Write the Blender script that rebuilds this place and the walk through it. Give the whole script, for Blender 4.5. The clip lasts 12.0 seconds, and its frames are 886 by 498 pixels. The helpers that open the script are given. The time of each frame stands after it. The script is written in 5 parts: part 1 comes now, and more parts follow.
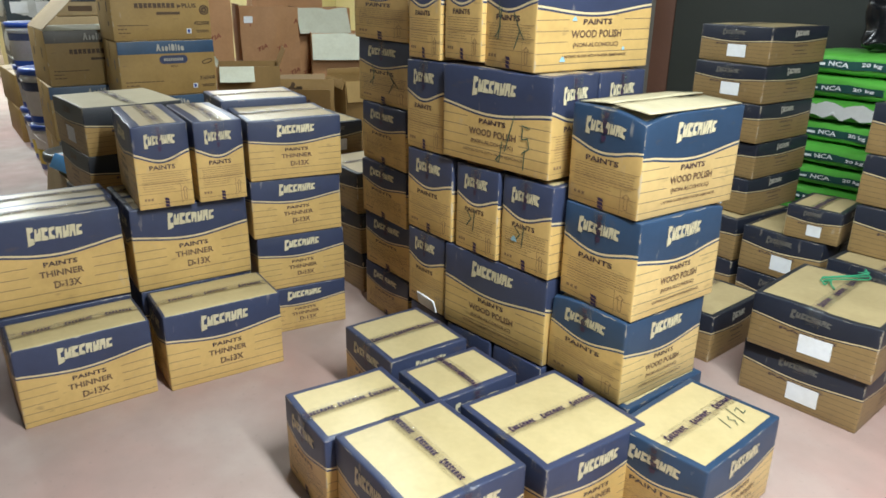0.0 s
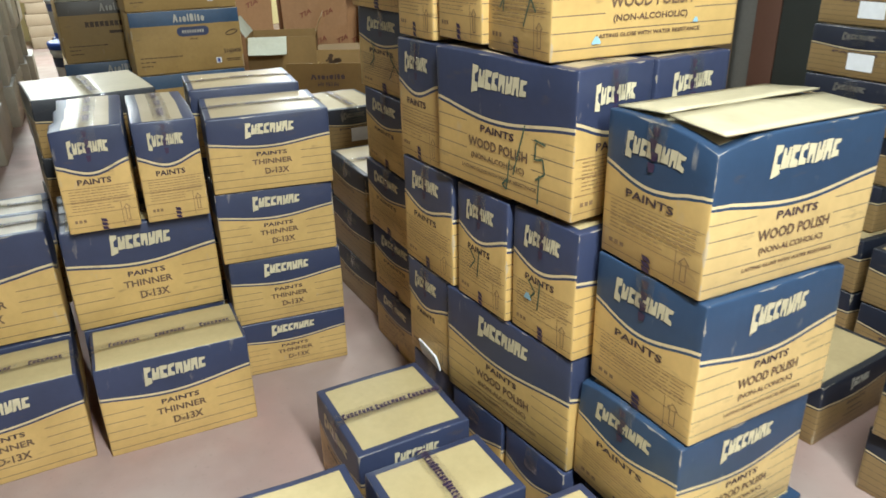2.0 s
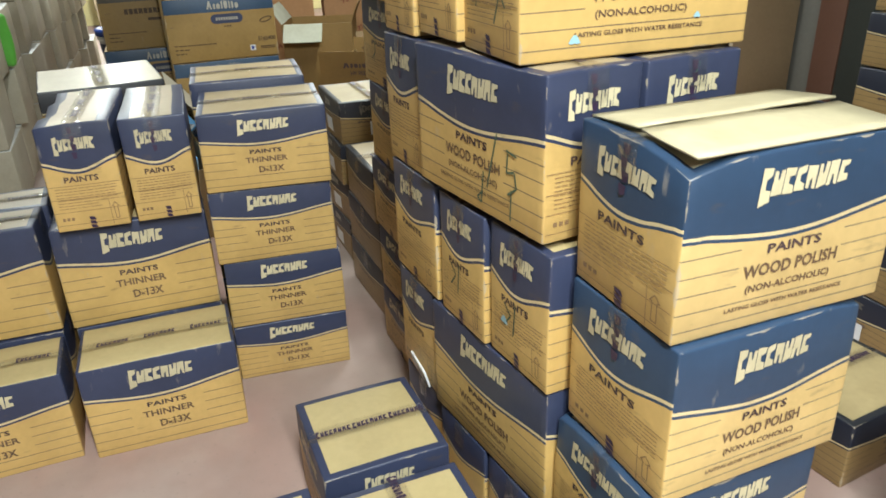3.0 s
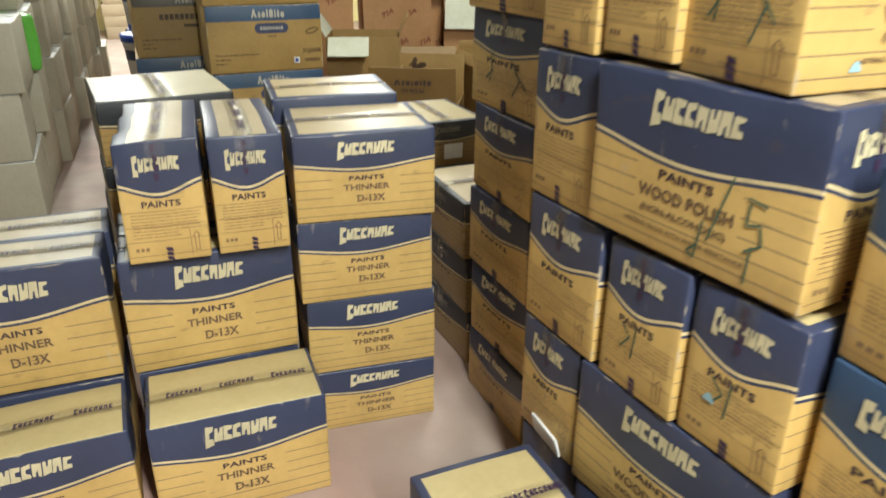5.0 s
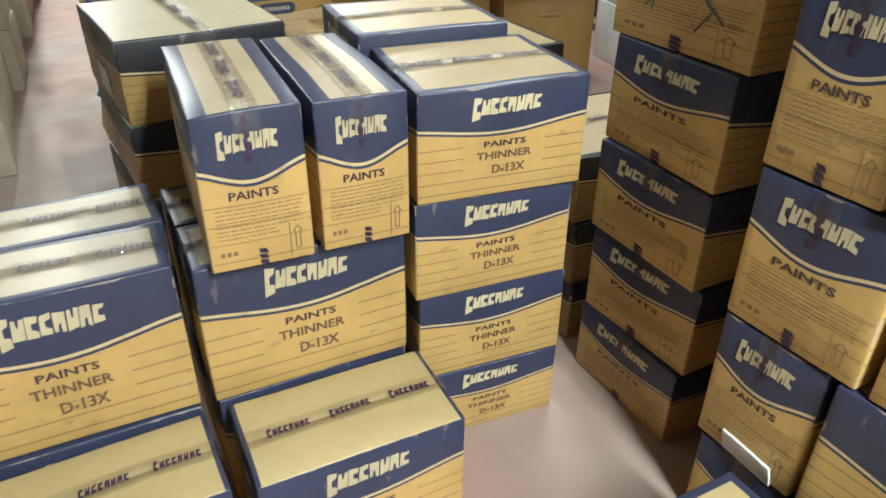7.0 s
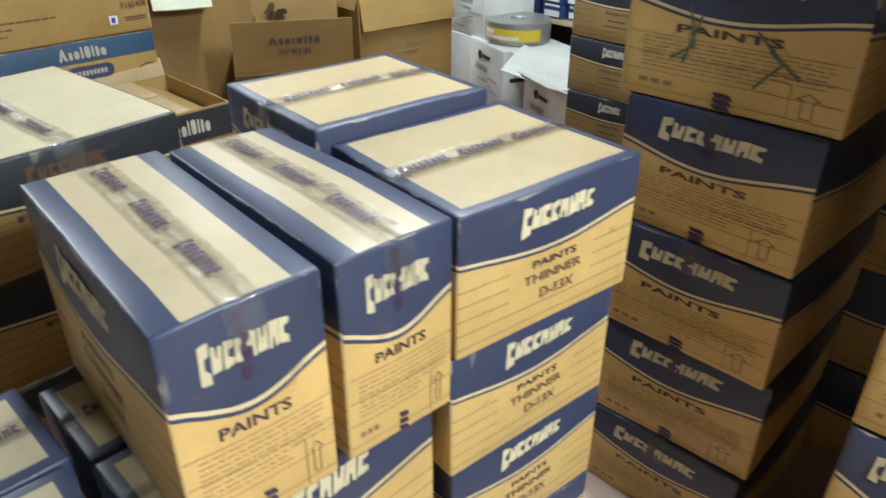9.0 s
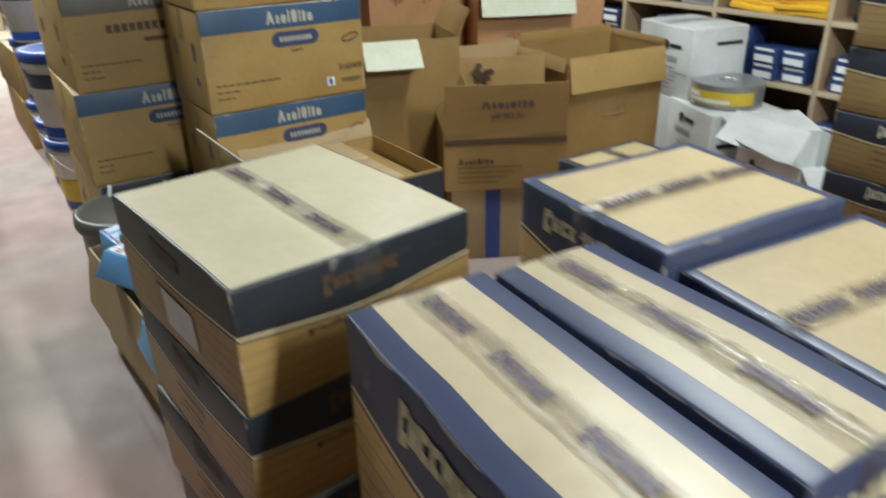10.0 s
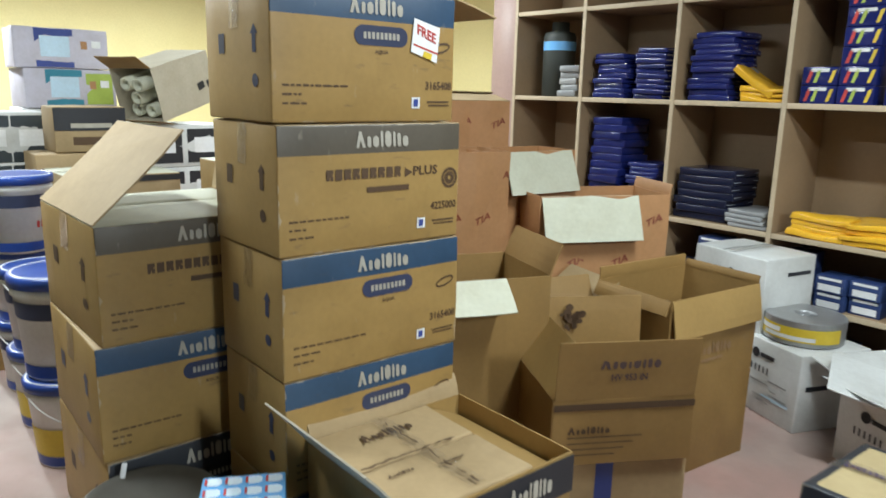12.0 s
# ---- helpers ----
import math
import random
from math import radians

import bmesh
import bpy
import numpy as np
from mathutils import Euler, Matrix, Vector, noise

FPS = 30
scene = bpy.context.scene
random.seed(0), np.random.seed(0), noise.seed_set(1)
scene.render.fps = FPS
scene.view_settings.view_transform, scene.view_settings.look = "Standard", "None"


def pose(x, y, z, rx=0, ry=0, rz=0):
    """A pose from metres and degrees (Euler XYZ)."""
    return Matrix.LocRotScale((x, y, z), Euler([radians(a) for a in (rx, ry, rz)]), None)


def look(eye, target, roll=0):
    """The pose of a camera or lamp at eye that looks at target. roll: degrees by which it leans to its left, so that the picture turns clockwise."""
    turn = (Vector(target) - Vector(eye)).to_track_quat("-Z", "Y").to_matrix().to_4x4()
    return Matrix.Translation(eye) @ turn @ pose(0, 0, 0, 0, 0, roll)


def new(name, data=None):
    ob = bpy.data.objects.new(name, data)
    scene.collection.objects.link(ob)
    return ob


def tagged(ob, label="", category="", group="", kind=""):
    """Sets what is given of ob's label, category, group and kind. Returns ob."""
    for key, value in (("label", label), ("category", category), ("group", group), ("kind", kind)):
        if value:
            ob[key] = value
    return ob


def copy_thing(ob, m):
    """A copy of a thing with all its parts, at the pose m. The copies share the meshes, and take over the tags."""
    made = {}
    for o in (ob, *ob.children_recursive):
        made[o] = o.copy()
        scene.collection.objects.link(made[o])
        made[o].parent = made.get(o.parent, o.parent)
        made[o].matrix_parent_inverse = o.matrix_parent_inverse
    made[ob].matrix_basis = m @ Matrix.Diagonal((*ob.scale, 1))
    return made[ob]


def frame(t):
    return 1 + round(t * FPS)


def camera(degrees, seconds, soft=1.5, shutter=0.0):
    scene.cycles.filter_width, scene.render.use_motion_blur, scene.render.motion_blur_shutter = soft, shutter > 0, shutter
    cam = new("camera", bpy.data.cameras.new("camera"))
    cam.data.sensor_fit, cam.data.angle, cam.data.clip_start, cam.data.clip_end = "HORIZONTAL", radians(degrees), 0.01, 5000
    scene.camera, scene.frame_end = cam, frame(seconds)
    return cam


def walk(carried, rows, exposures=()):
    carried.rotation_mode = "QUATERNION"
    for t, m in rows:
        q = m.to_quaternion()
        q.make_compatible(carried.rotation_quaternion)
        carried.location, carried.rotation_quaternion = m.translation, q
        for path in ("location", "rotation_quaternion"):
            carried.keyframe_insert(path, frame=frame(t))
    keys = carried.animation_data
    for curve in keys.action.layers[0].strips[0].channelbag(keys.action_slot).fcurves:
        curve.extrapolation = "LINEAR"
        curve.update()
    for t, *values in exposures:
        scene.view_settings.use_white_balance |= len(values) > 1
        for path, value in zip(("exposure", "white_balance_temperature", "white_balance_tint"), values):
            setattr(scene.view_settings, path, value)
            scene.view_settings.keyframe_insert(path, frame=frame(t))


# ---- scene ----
cam = camera(62.9, 12.0, soft=1.6, shutter=0.5)
PATH = [
    (0, (-0.025, -0.134, 1.418), (1.061, 1.396, 0.725), 0.9),
    (0.5, (0.096, -0.009, 1.41), (1.158, 1.529, 0.696), -0.2),
    (1, (0.281, 0.079, 1.416), (1.268, 1.656, 0.683), -0.6),
    (1.5, (0.413, 0.165, 1.414), (1.338, 1.78, 0.681), -0.5),
    (2, (0.591, 0.311, 1.403), (1.431, 1.941, 0.606), -1.2),
    (2.5, (0.757, 0.364, 1.396), (1.492, 2.031, 0.572), -2.7),
    (2.7, (0.842, 0.359, 1.402), (1.53, 2.035, 0.553), -2.8),
    (4.5, (0.713, 0.565, 1.415), (1.344, 2.325, 0.705), -0.9),
    (5, (0.603, 0.743, 1.37), (1.319, 2.435, 0.579), 0.3),
    (5.5, (0.581, 0.917, 1.334), (1.267, 2.584, 0.467), -0.4),
    (6, (0.534, 1.087, 1.348), (1.194, 2.726, 0.411), -0.6),
    (6.5, (0.422, 1.28, 1.356), (1.149, 2.822, 0.312), -0.4),
    (6.7, (0.369, 1.298, 1.358), (1.131, 2.832, 0.326), -0.0),
    (8.5, (0.391, 1.842, 1.328), (1.513, 3.131, 0.29), 1.1),
    (9, (0.328, 1.945, 1.338), (1.569, 3.17, 0.359), 0.3),
    (9.5, (0.282, 2.098, 1.328), (1.418, 3.453, 0.393), 0.3),
    (10, (0.252, 2.324, 1.361), (1.264, 3.811, 0.486), -1.2),
    (10.5, (0.207, 2.503, 1.398), (1.217, 4.09, 0.718), 0.9),
    (10.6, (0.216, 2.539, 1.401), (1.228, 4.142, 0.763), 0.9),
    (11, (0.118, 2.68, 1.435), (1.182, 4.318, 1.005), 0.5),
    (11.5, (0.049, 2.868, 1.434), (1.19, 4.456, 1.013), 1.4),
    (11.8, (0.101, 3.063, 1.448), (1.360, 4.557, 1.019), 2.1),
    (12, (0.138, 3.13, 1.477), (1.389, 4.63, 1.05), 1.4),
]
EXPOSURES = [(0.0, 0.01, 6500, 10), (1.0, 0.03, 6500, 10), (2.5, 0.06, 6700, 10), (4.5, 0.11, 7350, 10), (5.5, 0.36, 7300, 10), (6.5, 0.36, 7000, 10), (8.5, 0.41, 6650, 10), (9.0, 0.58, 6500, 10), (9.5, 0.62, 6500, 10), (10.0, 0.36, 6600, 10), (10.5, 0.37, 6500, 10), (11.0, 0.21, 6450, 10), (11.5, 0.17, 6450, 10), (12.0, 0.42, 6500, 10)]
walk(cam, [(t, look(eye, target, roll)) for t, eye, target, roll in PATH], EXPOSURES)

# ---- world and lights ----
world = bpy.data.worlds.new("world")
scene.world = world
world.use_nodes = True
world.node_tree.nodes["Background"].inputs[0].default_value = (0.9, 0.95, 1.0, 1)
world.node_tree.nodes["Background"].inputs[1].default_value = 0.02
TUBES = [(1.1, -1.2, 90, 125), (0.95, 0.05, 90, 120), (2.2, 3.5, 90, 60), (0.0, 6.4, 90, 58), (2.9, 7.2, 90, 34), (0.5, 10.8, 90, 190), (3.6, 10.8, 90, 150)]
CEILING = 3.0
for tx, ty, tr, watts in TUBES:
    lamp = bpy.data.lights.new("tube_light", "AREA")
    lamp.shape, lamp.size, lamp.size_y, lamp.energy, lamp.color = "RECTANGLE", 1.2, 0.12, watts, (0.88, 0.98, 1.0)
    new("tube_light", lamp).matrix_world = pose(tx, ty, CEILING - 0.14, 0, 0, tr)

# ---- materials ----
MATS = {}


def shader(name):
    m = bpy.data.materials.new(name)
    m.use_nodes = True
    nt = m.node_tree
    return m, nt, nt.nodes["Principled BSDF"]


def node(nt, kind, **props):
    n = nt.nodes.new(kind)
    for k, v in props.items():
        n.inputs[k].default_value = v
    return n


def math_node(nt, op, a, b=None, clamp=False):
    n = nt.nodes.new("ShaderNodeMath")
    n.operation, n.use_clamp = op, clamp
    for i, v in enumerate((a, b)):
        if v is None:
            continue
        if isinstance(v, (int, float)):
            n.inputs[i].default_value = v
        else:
            nt.links.new(v, n.inputs[i])
    return n.outputs[0]


def mix(nt, fac, a, b, blend="MIX"):
    n = nt.nodes.new("ShaderNodeMix")
    n.data_type, n.blend_type = "RGBA", blend
    for sock, v in ((n.inputs[0], fac), (n.inputs[6], a), (n.inputs[7], b)):
        if isinstance(v, (int, float)):
            sock.default_value = v
        elif isinstance(v, tuple):
            sock.default_value = (*v, 1)
        else:
            nt.links.new(v, sock)
    return n.outputs[2]


def noise_fac(nt, scale, detail=4, lo=0.35, hi=0.65, stretch=None, random=False):
    tc = nt.nodes.new("ShaderNodeTexCoord")
    vec = tc.outputs["Object"]
    if stretch:
        mp = nt.nodes.new("ShaderNodeMapping")
        mp.inputs["Scale"].default_value = stretch
        nt.links.new(vec, mp.inputs[0])
        vec = mp.outputs[0]
    n = node(nt, "ShaderNodeTexNoise", Scale=scale, Detail=detail)
    n.noise_dimensions = "4D"
    nt.links.new(vec, n.inputs["Vector"])
    if random:
        info = nt.nodes.new("ShaderNodeObjectInfo")
        nt.links.new(math_node(nt, "MULTIPLY", info.outputs["Random"], 60.0), n.inputs["W"])
    r = node(nt, "ShaderNodeMapRange")
    r.inputs[1].default_value, r.inputs[2].default_value = lo, hi
    nt.links.new(n.outputs[0], r.inputs[0])
    return r.outputs[0]


def bump(nt, bsdf, height, strength=0.2, dist=0.002):
    b = node(nt, "ShaderNodeBump", Strength=strength, Distance=dist)
    nt.links.new(height, b.inputs["Height"])
    nt.links.new(b.outputs[0], bsdf.inputs["Normal"])


def worn(nt, colour, dark=0.75, scale=9.0):
    """The colour with soft stains, fine grain and a tint per object."""
    info = nt.nodes.new("ShaderNodeObjectInfo")
    tint = math_node(nt, "ADD", math_node(nt, "MULTIPLY", info.outputs["Random"], 0.16), 0.90)
    stain = noise_fac(nt, scale, 5, 0.42, 0.78, random=True)
    c = mix(nt, math_node(nt, "MULTIPLY", stain, 0.45), colour, mix(nt, 1.0, colour, (dark, dark * 0.95, dark * 0.85), "MULTIPLY"))
    speck = noise_fac(nt, 55.0, 5, 0.30, 0.70, random=True)
    tint = math_node(nt, "MULTIPLY", tint, math_node(nt, "ADD", math_node(nt, "MULTIPLY", speck, 0.09), 0.955))
    comb = nt.nodes.new("ShaderNodeCombineColor")
    for i in range(3):
        nt.links.new(tint, comb.inputs[i])
    return mix(nt, 1.0, c, comb.outputs[0], "MULTIPLY")


def plain(name, colour, rough=0.6, metal=0.0, stain=0.75, scale=9.0, grain=60.0, bump_strength=0.15, coat=0.0):
    m, nt, bs = shader(name)
    rgb = nt.nodes.new("ShaderNodeRGB")
    rgb.outputs[0].default_value = (*colour, 1)
    nt.links.new(worn(nt, rgb.outputs[0], stain, scale), bs.inputs["Base Color"])
    bs.inputs["Roughness"].default_value, bs.inputs["Metallic"].default_value = rough, metal
    bs.inputs["Coat Weight"].default_value, bs.inputs["Coat Roughness"].default_value = coat, 0.28
    bump(nt, bs, noise_fac(nt, grain, 3, 0.2, 0.8), bump_strength, 0.001)
    return m


def printed(name, board, band, base=0.35, amp=0.045, rules=True, rule_gap=True, straight=False, start=0.0, rough=0.42):
    """Carton board with a printed band along the top, which ends in a wave, and thin printed rules below."""
    m, nt, bs = shader(name)
    uv = nt.nodes.new("ShaderNodeUVMap")
    uv.uv_map = "face"
    sep = nt.nodes.new("ShaderNodeSeparateXYZ")
    nt.links.new(uv.outputs[0], sep.inputs[0])
    u, v = sep.outputs[0], sep.outputs[1]
    rgb = nt.nodes.new("ShaderNodeRGB")
    rgb.outputs[0].default_value = (*board, 1)
    c = rgb.outputs[0]
    if rules:
        cell = math_node(nt, "FRACT", math_node(nt, "MULTIPLY", math_node(nt, "SUBTRACT", v, 0.505), 9.6))
        line = math_node(nt, "LESS_THAN", cell, 0.075)
        line = math_node(nt, "MULTIPLY", line, math_node(nt, "GREATER_THAN", v, 0.5))
        if rule_gap:
            side = math_node(nt, "GREATER_THAN", math_node(nt, "ABSOLUTE", math_node(nt, "SUBTRACT", u, 0.5)), 0.24)
            low = math_node(nt, "GREATER_THAN", v, 0.80)
            line = math_node(nt, "MULTIPLY", line, math_node(nt, "MAXIMUM", side, low))
        c = mix(nt, math_node(nt, "MULTIPLY", line, 0.75), c, (band[0] * 1.2 + 0.05, band[1] + 0.03, band[2] * 0.6 + 0.01))
    if straight:
        edge = math_node(nt, "ADD", base, 0.0)
        inside = math_node(nt, "MULTIPLY", math_node(nt, "LESS_THAN", v, edge), math_node(nt, "GREATER_THAN", u, start))
        c = mix(nt, inside, c, band)
    else:
        wave = math_node(nt, "SINE", math_node(nt, "SUBTRACT", math_node(nt, "MULTIPLY", u, 5.03), 0.8))
        edge = math_node(nt, "ADD", math_node(nt, "MULTIPLY", wave, amp), base)
        c = mix(nt, math_node(nt, "LESS_THAN", v, math_node(nt, "ADD", edge, 0.042)), c, band)
        c = mix(nt, math_node(nt, "LESS_THAN", v, math_node(nt, "ADD", edge, 0.022)), c, (0.68, 0.55, 0.32))
        c = mix(nt, math_node(nt, "LESS_THAN", v, edge), c, band)
    near = math_node(nt, "MINIMUM", math_node(nt, "MINIMUM", u, math_node(nt, "SUBTRACT", 1.0, u)), math_node(nt, "MINIMUM", v, math_node(nt, "SUBTRACT", 1.0, v)))
    scuff = math_node(nt, "LESS_THAN", near, math_node(nt, "MULTIPLY", noise_fac(nt, 22.0, 4, 0.52, 0.78, random=True), 0.030))
    c = mix(nt, math_node(nt, "MULTIPLY", scuff, 0.6), c, (0.47, 0.40, 0.30))
    rub = noise_fac(nt, 30.0, 6, 0.66, 0.74, stretch=(1, 1, 0.4), random=True)
    c = mix(nt, math_node(nt, "MULTIPLY", rub, 0.36), c, (0.48, 0.42, 0.34))
    streak = noise_fac(nt, 14.0, 5, 0.63, 0.72, stretch=(1, 1, 3.0), random=True)
    c = mix(nt, math_node(nt, "MULTIPLY", streak, 0.35), c, (0.10, 0.075, 0.06))
    nt.links.new(worn(nt, c, 0.58, 7.0), bs.inputs["Base Color"])
    bs.inputs["Roughness"].default_value = rough
    flute = noise_fac(nt, 55.0, 3, 0.2, 0.8, stretch=(1, 1, 0.15))
    bump(nt, bs, flute, 0.12, 0.001)
    return m


YELLOW, NAVY = (0.62, 0.41, 0.15), (0.038, 0.049, 0.100)
DARK_BAND = (0.022, 0.025, 0.032)
KRAFT = (0.36, 0.230, 0.080)
DEEP = (0.285, 0.170, 0.056)
MATS["long"] = printed("yellow_carton_long", YELLOW, NAVY)
MATS["end"] = printed("yellow_carton_end", YELLOW, NAVY, base=0.36, amp=0.055, rules=False)
MATS["polish_long"] = printed("yellow_polish_long", YELLOW, NAVY, base=0.40, amp=0.045, rules=True)
BLUE = (0.026, 0.056, 0.112)
PALE = (0.67, 0.475, 0.205)
MATS["blue_long"] = printed("pale_polish_long", PALE, BLUE, base=0.40, amp=0.045, rules=True)
MATS["blue_end"] = printed("pale_polish_end", YELLOW, BLUE, base=0.36, amp=0.055, rules=False)
MATS["dark_long"] = printed("brown_carton_long", (0.40, 0.25, 0.09), DARK_BAND, base=0.36, amp=0.03)
MATS["dark_end"] = printed("brown_carton_end", (0.40, 0.25, 0.09), DARK_BAND, base=0.38, amp=0.04, rules=True, rule_gap=False)
MATS["low_long"] = printed("shallow_carton_long", (0.29, 0.19, 0.080), (0.018, 0.022, 0.036), base=0.36, amp=0.03)
MATS["low_end"] = printed("shallow_carton_end", (0.29, 0.19, 0.080), (0.018, 0.022, 0.036), base=0.38, amp=0.04, rules=True, rule_gap=False)
MATS["glue_grey"] = printed("kraft_grey_band", KRAFT, (0.10, 0.085, 0.065), base=0.23, rules=False, straight=True)
MATS["glue_blue"] = printed("kraft_blue_band", KRAFT, (0.030, 0.070, 0.135), base=0.23, rules=False, straight=True)
MATS["glue_dark"] = printed("kraft_dark_band", KRAFT, (0.03, 0.035, 0.045), base=0.30, rules=False, straight=True)
MATS["kraft"] = plain("kraft_board", KRAFT, 0.55, stain=0.55, scale=3.5)
MATS["kraft_deep"] = plain("dull_kraft_board", DEEP, 0.55, stain=0.5, scale=4)
MATS["kraft_light"] = plain("kraft_board_inside", (0.40, 0.29, 0.155), 0.7, stain=0.6, scale=6)
MATS["kraft_red"] = plain("reddish_kraft_board", (0.45, 0.235, 0.105), 0.55)
MATS["pale_board"] = plain("pale_grey_board", (0.55, 0.56, 0.45), 0.65)
MATS["dull_board"] = plain("dull_brown_board", (0.34, 0.265, 0.175), 0.65, stain=0.6, scale=5)
MATS["grey_board"] = plain("grey_cardboard", (0.44, 0.40, 0.31), 0.65)
MATS["white_board"] = plain("white_cardboard", (0.65, 0.67, 0.665), 0.5, stain=0.5, scale=5, grain=14, bump_strength=0.5)
MATS["yellow_top"] = plain("yellow_carton_top", (0.53, 0.425, 0.22), 0.46, stain=0.72, scale=9, coat=0.18)
MATS["pale_top"] = plain("pale_carton_top", (0.44, 0.36, 0.235), 0.42, stain=0.72, scale=9, coat=0.16)
MATS["tan_top"] = plain("tan_carton_top", (0.43, 0.335, 0.19), 0.42, stain=0.72, scale=9, coat=0.16)
MATS["cream_top"] = plain("cream_carton_top", (0.55, 0.49, 0.345), 0.45, stain=0.72, scale=9, coat=0.16)
MATS["navy"] = plain("navy_print", NAVY, 0.38)
MATS["blue"] = plain("blue_print", BLUE, 0.38)
MATS["charcoal"] = plain("charcoal_print", DARK_BAND, 0.42)
MATS["cream_ink"] = plain("cream_ink", (0.60, 0.53, 0.35), 0.5, stain=0.6, scale=30)
MATS["dark_ink"] = plain("dark_ink", (0.075, 0.047, 0.048), 0.5)
MATS["faded_ink"] = plain("faded_ink", (0.15, 0.092, 0.055), 0.5, stain=1.6, scale=40)
MATS["bag_black"] = plain("black_bag_film", (0.006, 0.007, 0.009), 0.24, grain=24, bump_strength=0.8)
MATS["lid_board"] = plain("brown_lid_board", (0.40, 0.315, 0.165), 0.5, stain=0.6, scale=8)
MATS["flap_board"] = plain("pale_worn_flap", (0.53, 0.47, 0.31), 0.5, stain=0.6, scale=10)
MATS["faint_ink"] = plain("faint_print", (0.27, 0.165, 0.085), 0.5)
MATS["brown_ink"] = plain("brown_ink", (0.085, 0.048, 0.025), 0.55)
MATS["dim_ink"] = plain("dim_grey_ink", (0.12, 0.112, 0.10), 0.55)
MATS["pale_ink"] = plain("pale_ink", (0.42, 0.40, 0.345), 0.5, stain=0.6, scale=30)
MATS["purple_ink"] = plain("purple_ink", (0.045, 0.024, 0.062), 0.45)
MATS["green_ink"] = plain("green_marker", (0.07, 0.115, 0.075), 0.5)
MATS["paper"] = plain("white_paper", (0.78, 0.80, 0.82), 0.6, stain=0.9)
MATS["blue_ink"] = plain("blue_ink", (0.04, 0.07, 0.30), 0.5)
MATS["navy_plastic"] = plain("navy_plastic_wrap", (0.012, 0.020, 0.13), 0.13, scale=14, grain=22, bump_strength=1.0)
MATS["black_plastic"] = plain("black_plastic", (0.012, 0.016, 0.040), 0.2, grain=20, bump_strength=0.6)
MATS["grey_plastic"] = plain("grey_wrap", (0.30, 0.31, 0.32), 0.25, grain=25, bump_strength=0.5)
MATS["orange_plastic"] = plain("orange_yellow_wrap", (0.80, 0.45, 0.035), 0.2, grain=20, bump_strength=1.0)
MATS["blue_pack"] = plain("bright_blue_plastic", (0.19, 0.50, 0.92), 0.22, stain=0.85)
MATS["light_blue"] = plain("light_blue_print", (0.55, 0.74, 0.90), 0.3)
MATS["pack_print"] = plain("pale_blue_print", (0.66, 0.78, 0.88), 0.3)
MATS["green_bag"] = plain("green_bag_film", (0.12, 0.48, 0.07), 0.3, grain=18, bump_strength=0.6)
MATS["green_twine"] = plain("green_twine_fibre", (0.03, 0.30, 0.15), 0.5)
MATS["slate"] = plain("slate_blue_print", (0.035, 0.048, 0.058), 0.45)
MATS["dark_green"] = plain("dark_green_print", (0.018, 0.075, 0.066), 0.35)
MATS["bucket_white"] = plain("white_bucket_plastic", (0.72, 0.73, 0.72), 0.32)
MATS["bucket_blue"] = plain("blue_lid_plastic", (0.02, 0.065, 0.32), 0.3)
MATS["bucket_yellow"] = plain("yellow_print", (0.70, 0.52, 0.05), 0.4)
MATS["black_drum"] = plain("black_drum_plastic", (0.085, 0.080, 0.070), 0.42, stain=0.6, scale=12)
MATS["laminate"] = plain("shelf_board", (0.34, 0.235, 0.14), 0.5, scale=3)
MATS["laminate_edge"] = plain("shelf_edge_band", (0.52, 0.42, 0.29), 0.5)
MATS["cream_wall"] = plain("cream_wall_paint", (0.78, 0.70, 0.36), 0.7, stain=0.9, scale=1.5)
# wall and ceiling colour set dark so that less light bounces into gaps
MATS["darkened_wall"] = plain("darkened_wall_paint", (0.20, 0.195, 0.175), 0.7, stain=0.85, scale=1.5)
MATS["dark_panel"] = plain("dark_green_grey_paint", (0.032, 0.038, 0.034), 0.5, scale=2)
MATS["brown_post"] = plain("brown_post_paint", (0.13, 0.062, 0.042), 0.5, scale=3)
MATS["mauve_post"] = plain("mauve_tile", (0.40, 0.27, 0.24), 0.3, scale=3)
MATS["metal"] = plain("grey_metal", (0.42, 0.43, 0.44), 0.35, metal=0.6)
MATS["cyan_paint"] = plain("pale_blue_paint", (0.30, 0.52, 0.62), 0.4)
MATS["purple_board"] = plain("lilac_print", (0.58, 0.56, 0.66), 0.5)
MATS["teal_ink"] = plain("teal_print", (0.03, 0.22, 0.32), 0.5)
MATS["lime_ink"] = plain("lime_print", (0.42, 0.55, 0.10), 0.5)
MATS["rust_ink"] = plain("rust_print", (0.26, 0.075, 0.04), 0.5)
MATS["box_blue"] = plain("dull_blue_print", (0.028, 0.055, 0.17), 0.4)
MATS["red_ink"] = plain("red_ink", (0.55, 0.06, 0.05), 0.5)

